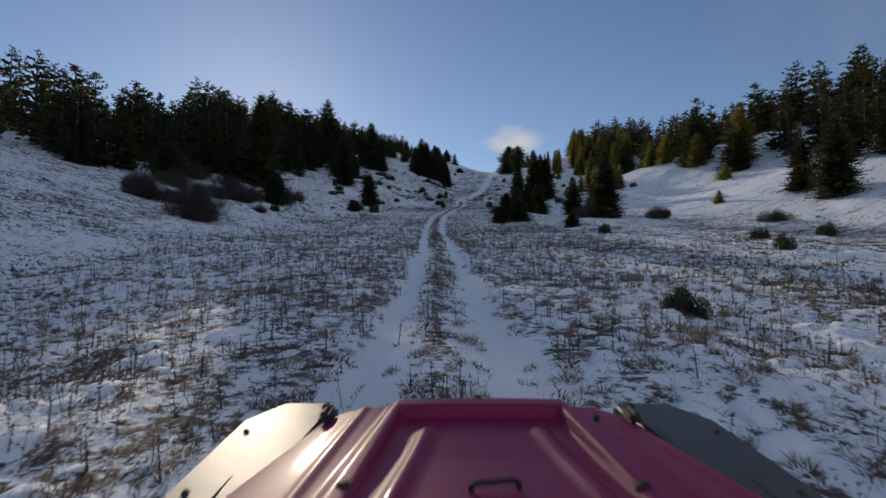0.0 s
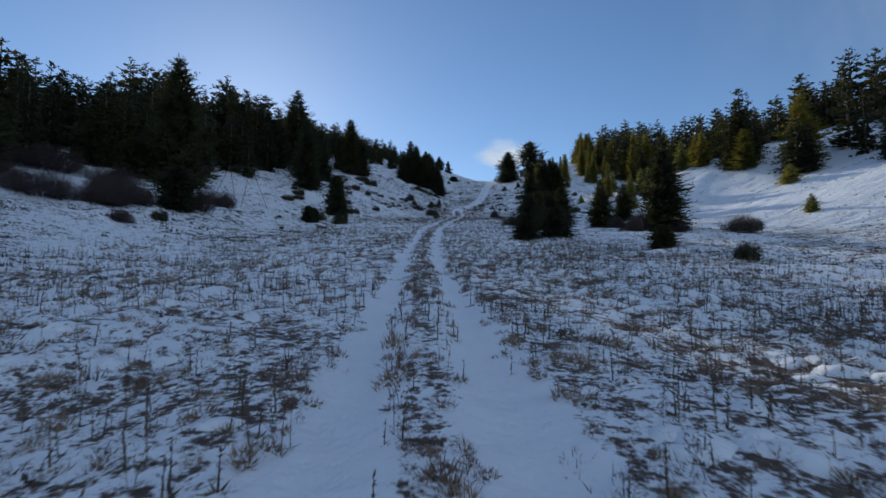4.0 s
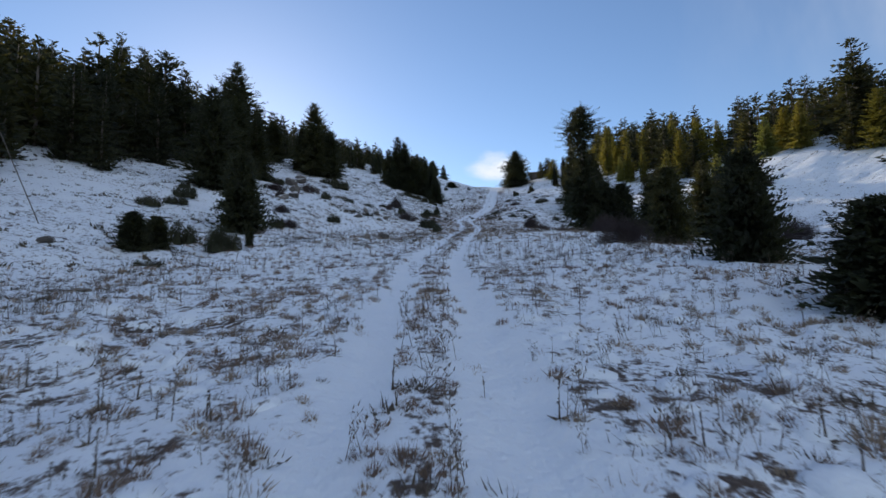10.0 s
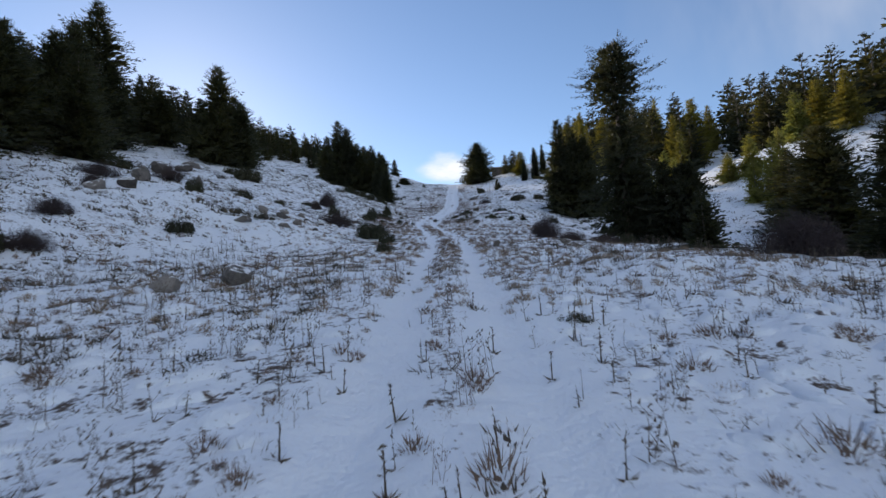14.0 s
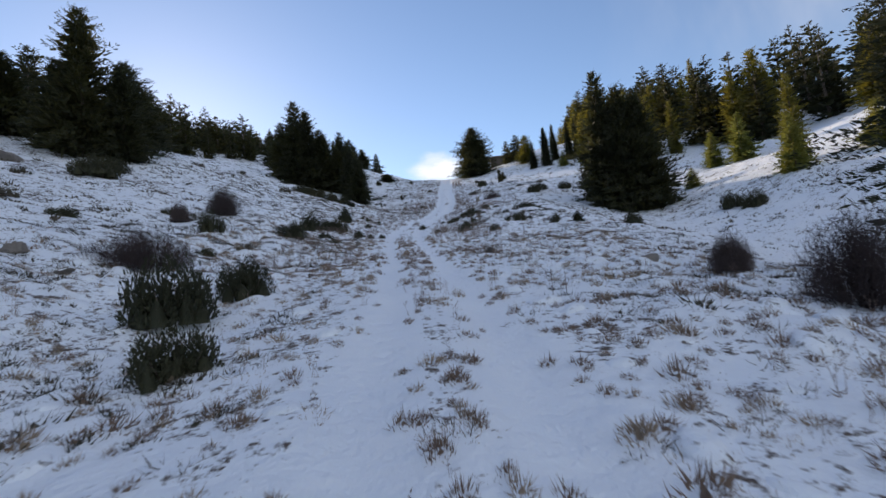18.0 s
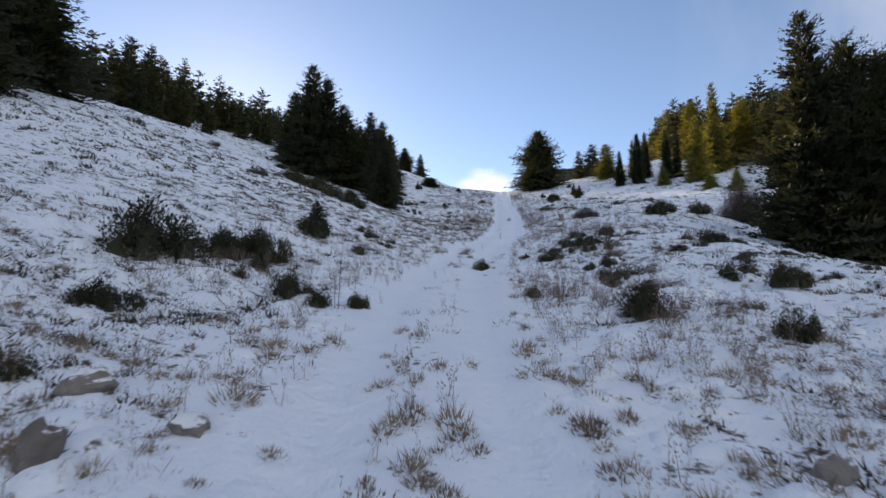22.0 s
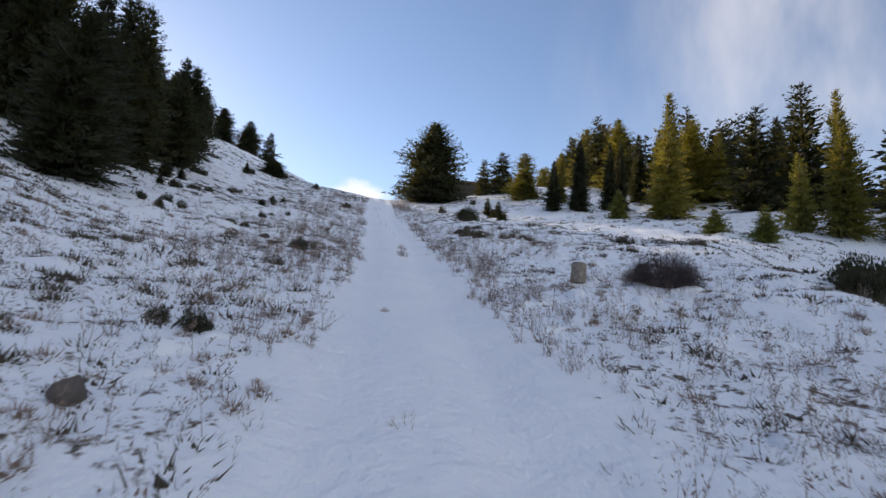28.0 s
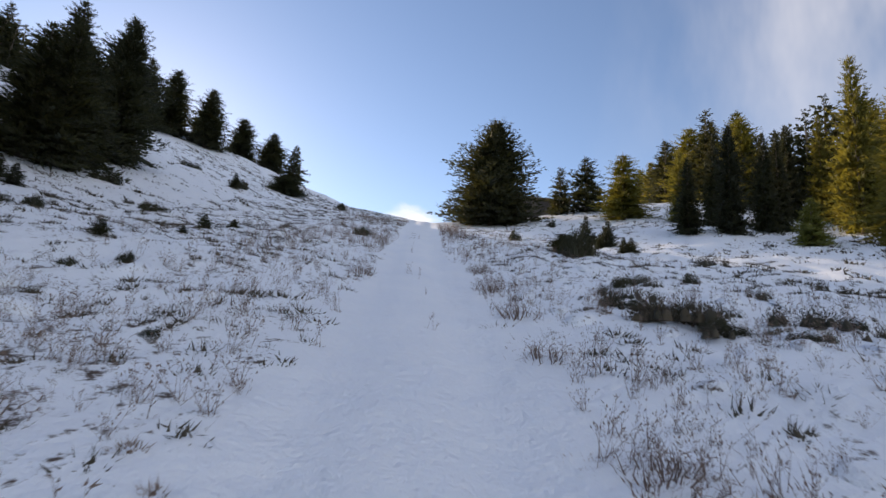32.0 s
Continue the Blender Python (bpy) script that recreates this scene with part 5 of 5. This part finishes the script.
def stalk(seed, tall):
    """One stout dark spike of seed pods over a withered rosette."""
    rs = np.random.RandomState(seed)
    lean = np.array([rs.normal() * .06, rs.normal() * .06, 1.0]) * tall
    spine = fins(np.zeros((3, 3)), np.repeat(unit(lean[None]), 3, 0), np.full(3, np.linalg.norm(lean)), np.full(3, .009), rs)
    n = 16
    q = lean[None] * rs.uniform(.3, 1, n)[:, None]
    pods = fins(q, unit(rs.normal(size=(n, 3)) + np.array([0, 0, .6])), rs.uniform(.02, .045, n), np.full(n, .009), rs)
    th = rs.rand(7) * 6.28
    rosette = fins(np.zeros((7, 3)), unit(np.stack([np.cos(th), np.sin(th), rs.uniform(.1, .8, 7)], 1)), rs.uniform(.06, .13, 7), np.full(7, .014), rs)
    return join(spine, pods, rosette)


def weed(seed, tall, arms, heads=True):
    """A dry stalk with a few arms and seed heads."""
    rs = np.random.RandomState(seed)
    b = np.array([[rs.normal() * .1 * tall, rs.normal() * .1 * tall, tall]])
    two = np.zeros((2, 3))
    pairs = [fins(two, np.repeat(unit(b), 2, 0), np.full(2, np.linalg.norm(b)), np.full(2, .004), rs)]
    s = rs.uniform(.2, .95, arms)
    p = b * s[:, None]
    th = rs.rand(arms) * 6.28
    way = unit(np.stack([np.cos(th), np.sin(th), np.full(arms, 1.0)], 1))
    reach = rs.uniform(.12, .28, arms) * tall
    pairs.append(fins(p, way, reach, np.full(arms, .003), rs))
    if heads:
        q = np.concatenate([p + way * (reach * .85)[:, None], b])
        pairs.append(fins(q, unit(rs.normal(size=(len(q), 3)) * .5 + np.array([0, 0, .8])), np.full(len(q), .04), np.full(len(q), .009), rs))
    k = 4
    th = rs.rand(k) * 6.28
    pairs.append(fins(np.zeros((k, 3)), unit(np.stack([np.cos(th), np.sin(th), np.full(k, .5)], 1)), np.full(k, .1), np.full(k, .006), rs))
    return join(*pairs)


def bunch(seed, tall, stems, arms, spread_out):
    """Several dry stalks from one root."""
    rs = np.random.RandomState(seed)
    pairs = []
    for k in range(stems):
        v, f = weed(seed * 10 + k, tall * rs.uniform(.6, 1.1), arms)
        v = v + np.outer(v[:, 2] / tall, [rs.normal() * spread_out, rs.normal() * spread_out, 0]) + np.array([rs.normal() * .05, rs.normal() * .05, 0])
        pairs.append((v, f))
    return join(*pairs)


def clump(seed, n=44, thin=.007):
    """A low dark tuft of fine sprigs, wider than high."""
    rs = np.random.RandomState(seed)
    th, sp = rs.rand(n) * 6.28, rs.rand(n) ** .5
    p = np.stack([np.cos(th) * sp * .22, np.sin(th) * sp * .12, 0 * th], 1)
    way = unit(np.stack([np.cos(th) * sp, np.sin(th) * sp * .6, np.full(n, .45)], 1) + rs.normal(size=(n, 3)) * .4)
    return fins(p, way, rs.uniform(.04, .12, n), rs.uniform(.8, 1.6, n) * thin, rs)


def spread(seed, n, d0, d1, y0, y1, lump, want, clear=True):
    """Points strewn beside the track, thicker where the lumps are."""
    rs = np.random.RandomState(seed)
    y, d = rs.uniform(y0, y1, n * 4), rs.uniform(d0, d1, n * 4)
    x = track_x(y) + d
    keep_it = rs.rand(n * 4) < np.clip(want + bumps(x, y, lump, seed) * .5 + bumps(x, y, lump * .3, seed + 1) * .35, .03, 1)
    if clear:
        ad = np.abs(d)
        bare = np.exp(-((ad - .8) / .36) ** 4) + np.clip((y - 138) / 10, 0, 1) * np.exp(-((d - .25) / 1.3) ** 6) * .93
        keep_it &= rs.rand(n * 4) > np.clip(bare, 0, 1)
    x, y = x[keep_it][:n], y[keep_it][:n]
    return x, y, rs


WEEDS = [weed(200 + k, .4, 8 + k) for k in range(3)] + [bunch(203 + k, .36, 3, 6, .06) for k in range(4)]
BRUSHES = [bunch(250 + k, .42, 8, 4, .15) for k in range(6)]
LOW_WEEDS = [weed(210 + k, .26, 5, False) for k in range(5)]
TUFTS, FAR_TUFTS = [tussock(220 + k, 62, .0052) for k in range(6)], [tussock(226 + k, 22, .011) for k in range(5)]
CLUMPS, MID_CLUMPS, FAR_CLUMPS = [clump(230 + k, 50, .0036) for k in range(6)], [clump(236 + k, 30, .005) for k in range(5)], [clump(242 + k, 12, .018) for k in range(5)]
GRASS_LABEL, WEED_LABEL, HEATH_LABEL = "tan tussocks of dry grass standing out of the snow", "dry brown weed stalks with seed heads", "small dark tufts of heath and turf in the snow"

STALKS = [stalk(270 + k, .3) for k in range(5)]
LUMPS, BIG_LUMPS, FAR_LUMPS = [heath_lump(290 + k, 28, .0095) for k in range(7)], [heath_lump(460 + k, 90, .0065, .6) for k in range(7)], [heath_lump(440 + k, 12, .024) for k in range(7)]
STALK_LABEL, LUMP_LABEL, BRUSH_LABEL = "stout dark seed stalks standing in the snow", "small dark cushions of heath in the snow", "dry reddish-brown brush along the track"
x, y, rs = spread(301, 3800, -13, 13, 1, 100, 5, .3)
strewn("dry_weeds", WEEDS, x, y, rs.uniform(.5, 1.35, len(x)), WEED, 1, WEED_LABEL, "weeds")
for a, b, y0, y1, n, s in ((1.5, 3.4, 146, 214, 620, 321), (3.2, 6.5, 140, 205, 420, 339), (-5.4, -1.0, 140, 214, 950, 323), (1.8, 5.5, 118, 148, 330, 327), (-5.5, -1.9, 118, 142, 260, 329)):
    x, y, rs = spread(s, n, a, b, y0, y1, 5, .3)
    strewn("dry_brush", BRUSHES, x, y, rs.uniform(.35, .95, len(x)), BRUSH, s, BRUSH_LABEL, "brush")
x, y, rs = spread(325, 240, -.4, .4, 6, 205, 3, .3)
strewn("dry_brush", WEEDS, x, y, rs.uniform(.4, .9, len(x)), BRUSH, 325, BRUSH_LABEL, "brush")
for seed, n, a, b, y0, y1, want in ((331, 5200, -16, 18, 1, 64, .35), (335, 2400, -11, 12, 60, 104, .1), (337, 1600, -9, 11, 3, 36, .3)):
    x, y, rs = spread(seed, n, a, b, y0, y1, 4, want)
    strewn("dry_weeds", STALKS, x, y, rs.uniform(.5, 1.3, len(x)), TURF, seed, STALK_LABEL, "weeds")
x, y, rs = spread(333, 3600, -9, 9, 1, 138, 5, .4)
off = np.abs(x - track_x(y)) > 1.6
x, y = x[off], y[off]
more = spread(334, 1500, -10, 10, 128, 212, 5, .35)
off = np.abs(more[0] - track_x(more[1])) > 2.0
x, y = np.concatenate([x, more[0][off]]), np.concatenate([y, more[1][off]])
knobs = strewn("snow_hummocks", [hummock(280 + k, 7) for k in range(6)], x, y, rs.uniform(.6, 1.5, len(x)), SNOW, 333, "knobs of soft snow over buried tufts", "snow")
knobs.data.polygons.foreach_set("use_smooth", np.ones(len(knobs.data.polygons), bool))
for seed, n, a, b, y0, y1 in ((353, 1300, 1.9, 9, 128, 214), (355, 1500, -9, -1.0, 128, 214), (357, 500, -9, 9, 98, 130)):
    x, y, rs = spread(seed, n, a, b, y0, y1, 4, .3)
    strewn("dry_weeds", WEEDS, x, y, rs.uniform(.35, 1.0, len(x)), BRUSH, seed, WEED_LABEL, "weeds")
x, y, rs = spread(303, 2600, -20, 20, 1, 100, 6, .35)
strewn("dry_weeds", LOW_WEEDS, x, y, rs.uniform(.6, 1.4, len(x)), WEED, 3, WEED_LABEL, "weeds")
for seed, n, a, b, y0, y1, want, kinds in ((304, 3400, -7, 7, 1, 128, .35, TUFTS), (313, 2000, -9, 10, 86, 131, .4, TUFTS), (306, 1000, -9, 9, 116, 172, .25, TUFTS), (314, 1800, 7, 16, 1, 140, .35, FAR_TUFTS),
                                           (316, 1500, -15, -7, 1, 120, .35, FAR_TUFTS), (309, 1800, -8, 8, 0, 70, .4, TUFTS), (317, 700, 7, 18, 0, 88, .35, FAR_TUFTS), (319, 700, -16, -7, 0, 88, .35, FAR_TUFTS),
                                           (305, 1300, 18, 52, 14, 85, .6, FAR_TUFTS), (318, 150, -.42, .42, 2, 126, .3, TUFTS)):
    x, y, rs = spread(seed, n, a, b, y0, y1, 4, want)
    strewn("grass_tussocks", kinds, x, y, rs.uniform(.45, .85, len(x)) + .75 * rs.rand(len(x)) ** 4, STRAW if seed % 2 else DULL, seed, GRASS_LABEL, "grass", .0, rs.uniform(.75, 1.2, len(x)))
for seed, n, a, b, y0, y1, want, kinds in ((341, 4200, -13, 13, 1, 96, .3, LUMPS), (343, 4600, -26, -12, 56, 160, .3, FAR_LUMPS), (346, 4600, -12, -2.4, 84, 160, .3, LUMPS), (345, 4600, -12, -1.3, 140, 226, .3, LUMPS),
                                           (348, 2600, -26, -10, 142, 236, .3, FAR_LUMPS), (352, 1200, -14, -2.6, 136, 230, .15, BIG_LUMPS), (354, 550, 3.5, 16, 136, 214, .15, BIG_LUMPS), (347, 4400, 2.4, 14, 96, 214, .25, LUMPS), (350, 2200, 14, 32, 112, 220, .2, FAR_LUMPS), (349, 2000, -46, -24, 20, 200, .3, FAR_LUMPS), (351, 1700, 20, 70, 20, 150, .2, FAR_LUMPS)):
    x, y, rs = spread(seed, n, a, b, y0, y1, 5, want)
    strewn("heath_cushions", kinds, x, y, rs.uniform(.4, .95, len(x)) + (1.4 if kinds is FAR_LUMPS else 1.1 if kinds is BIG_LUMPS else .7) * rs.rand(len(x)) ** (3 if kinds is BIG_LUMPS else 5), HEATH if seed != 341 else TURF, seed, LUMP_LABEL, "heath", .01)
for seed, n, a, b, kinds in ((307, 1500, -4.5, 4.5, CLUMPS), (311, 1200, 4.5, 10, MID_CLUMPS), (312, 1200, -10, -4.5, MID_CLUMPS)):
    x, y, rs = spread(seed, n, a, b, 1, 205, 4, .25)
    strewn("heath_tufts", kinds, x, y, rs.uniform(.6, 1.4, len(x)), TURF, seed, HEATH_LABEL, "heath")
x, y, rs = spread(308, 1500, -6, 6, 1, 172, 4, .35)
strewn("grass_tufts", CLUMPS, x, y, rs.uniform(.5, 1.1, len(x)), STRAW, 8, "fine tan grass tufts in the snow", "grass")
for a, b in ((-44, -9), (9, 36)):
    x, y, rs = spread(310, 4600, a, b, 8, 235, 7, .25, False)
    strewn("heath_tufts", FAR_CLUMPS, x, y, rs.uniform(.6, 2.0, len(x)), HEATH, 7, HEATH_LABEL, "heath")

# pole frame, marker, rods and hut
pole_frame(-22.0, 79.6, 1.18, 10)
pole_frame(-26.3, 166.4, 1.0, 30)
marker(16.0, 161.9, 20)
rod(13.91, 159.57, 0.55, 3)
rod(9.34, 161.62, 0.47, -3)
rod(3.07, 132.15, 1.14, 4)
rod(3.01, 132.15, 0.72, -3)
rod(5.95, 110.15, 0.61, 2)
rod(6.38, 110.60, 0.50, 2)
rod(1.75, 64.91, 0.68, 3)
rod(3.35, 52.25, 0.76, 0)
rod(-3.48, 21.10, 0.83, 2)
hut(38.0, 227.0, -12)

# ---- the off-roader, standing where the drive begins ----
def offroader():
    """Its front end: bonnet, wings, grille, wheels and the sills behind them."""
    car = new("off_road_car")
    car.matrix_basis = pose(.143, 0, EYE, 3, 0, 0)

    def box(name, size, at, mat, parent, bev=.01, label="", turn=(0, 0, 0)):
        bm = bmesh.new()
        bmesh.ops.create_cube(bm, size=1)
        bmesh.ops.scale(bm, vec=size, verts=bm.verts)
        bmesh.ops.bevel(bm, geom=bm.edges[:], offset=bev, segments=2, affect="EDGES")
        bmesh.ops.transform(bm, matrix=pose(*at, *turn), verts=bm.verts)
        return part(name, bm, mat, parent, label)

    # bonnet: crowned sheet with a raised trapezoid, a sunken panel in it and two beads
    n, k = 150, 150
    t = np.linspace(0, 1, k)
    Y = .72 + 1.42 * t
    half = np.interp(Y, (.72, 1.32, 2.0, 2.14), (.95, .87, .63, .585))
    U = np.linspace(-1, 1, n)
    X = U[None] * half[:, None]
    YY = np.repeat(Y[:, None], n, 1)

    def inside(h, soft_w):
        return np.clip((h - np.abs(X)) / soft_w + .5, 0, 1)

    def smooth(a):
        return a * a * (3 - 2 * a)

    Z = -.665 + .05 * (YY - 1.3)
    Z = Z - .05 * np.abs(U[None]) ** 6 - .015 * U[None] ** 2
    Z = Z - .11 * np.clip((YY - 2.04) / .1, 0, 1) ** 2
    outer = np.interp(Y, (.72, 1.32, 2.05), (.58, .47, .34))[:, None]
    Z = Z + .034 * smooth(inside(outer, .06)) * smooth(np.clip((2.09 - YY) / .07, 0, 1))
    inner = np.interp(Y, (.72, 1.32, 1.96), (.45, .38, .3))[:, None]
    Z = Z - .046 * smooth(inside(inner, .03)) * smooth(np.clip((1.955 - YY) / .016, 0, 1)) * np.clip((YY - .9) / .7, 0, 1)
    for s in (-1, 1):
        line = s * np.interp(Y, (1.2, 1.85), (.3, .19))[:, None]
        Z = Z + .024 * np.exp(-((X - line) / .03) ** 2) * smooth(np.clip((1.86 - YY) / .08, 0, 1)) * np.clip((YY - 1.0) / .35, 0, 1)
        crease = s * np.interp(Y, (.72, 2.1), (.64, .45))[:, None]
        Z = Z + .008 * np.exp(-((X - crease) / .018) ** 2)
    top = np.stack([X, YY, Z], 2).reshape(-1, 3)
    low = top - np.array([0, 0, .02])
    q = (np.arange(k - 1)[:, None] * n + np.arange(n - 1)[None]).reshape(-1)
    f1 = np.stack([q, q + 1, q + n + 1, q + n], 1)
    f2 = f1[:, ::-1] + len(top)
    rim = np.concatenate([np.arange(n), np.arange(1, k) * n + n - 1, (k - 1) * n + np.arange(n - 2, -1, -1), np.arange(k - 2, 0, -1) * n])
    nxt = np.roll(rim, -1)
    f3 = np.stack([nxt, rim, rim + len(top), nxt + len(top)], 1)
    me = mesh_of("bonnet", np.concatenate([top, low]), np.concatenate([f1, f2, f3]), PAINT)
    me.polygons.foreach_set("use_smooth", np.ones(len(me.polygons), bool))
    bonnet = child("bonnet", me, car, "dusty burgundy metallic bonnet")

    # fittings on the bonnet
    loop = [(-.068, 1.375, -.68), (-.066, 1.378, -.645), (-.05, 1.38, -.637), (.05, 1.392, -.634), (.066, 1.394, -.642), (.068, 1.395, -.675)]
    a, b = np.array(loop[:-1]), np.array(loop[1:])
    child("footman_loop", mesh_of("footman_loop", *tubes(a, b, np.full(5, .008), np.full(5, .008), 8), RUBBER), bonnet, "black wire loop")
    for x in (-.41, .395):
        bm = bmesh.new()
        bmesh.ops.create_cone(bm, cap_ends=True, segments=20, radius1=.026, radius2=.021, depth=.06)
        bmesh.ops.bevel(bm, geom=[e for e in bm.edges if e.calc_length() < .01], offset=.006, segments=2, affect="EDGES")
        bmesh.ops.translate(bm, vec=(x, 1.36, -.655), verts=bm.verts)
        part("rubber_stop", bm, RUBBER, bonnet, smooth=True)
    for x, y, z in ((.42, 1.86, -.62), (0, 2.07, -.61)):
        bm = bmesh.new()
        bmesh.ops.create_uvsphere(bm, u_segments=12, v_segments=8, radius=.014)
        bmesh.ops.translate(bm, vec=(x, y, z), verts=bm.verts)
        part("washer_jet", bm, RUBBER, bonnet, smooth=True)
    for s in (-1, 1):
        latch = box("bonnet_latch", (.05, .12, .05), (s * .6, 2.0, -.655), RUBBER, car, .015, "black rubber bonnet latch", (0, s * 25, 0))
        box("catch", (.03, .05, .03), (s * .615, 2.06, -.64), RUBBER, latch, .008)
        # wing: flat plastic flare that widens to the rear, with a lip
        bm = bmesh.new()
        ring = [(.6, 2.24), (.84, 2.24), (.95, 2.02), (.95, .75), (.72, .75)]
        vs = [bm.verts.new((s * x, y, -.70 + .03 * (y - 1.4))) for x, y in ring]
        face = bm.faces.new(vs)
        ext = bmesh.ops.extrude_face_region(bm, geom=[face])["geom"]
        bmesh.ops.translate(bm, vec=(0, 0, -.07), verts=[g for g in ext if isinstance(g, bmesh.types.BMVert)])
        bmesh.ops.bevel(bm, geom=bm.edges[:], offset=.02, segments=3, affect="EDGES")
        wing = part("wing_flare", bm, PLASTIC, car, "matt black plastic wing flare")
        for y in (1.0, 1.45, 1.9):
            bm = bmesh.new()
            bmesh.ops.create_uvsphere(bm, u_segments=10, v_segments=6, radius=.012)
            bmesh.ops.translate(bm, vec=(s * .88, y, -.70 + .03 * (y - 1.4)), verts=bm.verts)
            part("rivet", bm, RUBBER, wing)
        box("seam", (.006, 1.3, .004), (s * .79, 1.45, -.697), RUBBER, wing, .001)
        # wheel
        wheel = new("wheel")
        wheel.parent = car
        wheel.matrix_basis = pose(s * .79, 1.62, -1.33, 0, 90, 0)
        bm = bmesh.new()
        prof = [(.22, -.11), (.34, -.125), (.385, -.09), (.395, -.04), (.395, .04), (.385, .09), (.34, .125), (.22, .11)]
        rows = []
        for j in range(40):
            c, d = math.cos(j * math.pi / 20), math.sin(j * math.pi / 20)
            bump_r = 1.0 if j % 2 else .975
            rows.append([bm.verts.new((r * (bump_r if r > .35 else 1) * c, r * (bump_r if r > .35 else 1) * d, w)) for r, w in prof])
        for j in range(40):
            for i in range(8):
                bm.faces.new([rows[j][i], rows[(j + 1) % 40][i], rows[(j + 1) % 40][(i + 1) % 8], rows[j][(i + 1) % 8]])
        part("tyre", bm, RUBBER, wheel)
        bm = bmesh.new()
        bmesh.ops.create_cone(bm, cap_ends=True, segments=30, radius1=.225, radius2=.2, depth=.2)
        bmesh.ops.bevel(bm, geom=bm.edges[:], offset=.012, segments=1, affect="EDGES")
        part("rim", bm, STEEL, wheel)
        box("side_panel", (.04, 1.4, .5), (s * .66, 1.4, -.98), PAINT, car, .015)
    grille = box("grille", (1.2, .06, .46), (0, 2.13, -.98), PAINT, car, .02)
    for j in range(7):
        box("slot", (.055, .01, .3), (-.27 + j * .09, 2.163, -.95), RUBBER, grille, .004)
    for s in (-1, 1):
        bm = bmesh.new()
        bmesh.ops.create_cone(bm, cap_ends=True, segments=24, radius1=.09, radius2=.08, depth=.04)
        bmesh.ops.transform(bm, matrix=pose(s * .45, 2.17, -.93, -90, 0, 0), verts=bm.verts)
        part("headlight", bm, STEEL, car)
    box("bumper", (1.5, .16, .16), (0, 2.32, -1.22), PLASTIC, car, .03)
    box("firewall", (1.3, .05, .6), (0, .72, -.98), PLASTIC, car, .01)
    return tagged(car, "front of a burgundy off-road car on the snowy track", "car")


offroader()
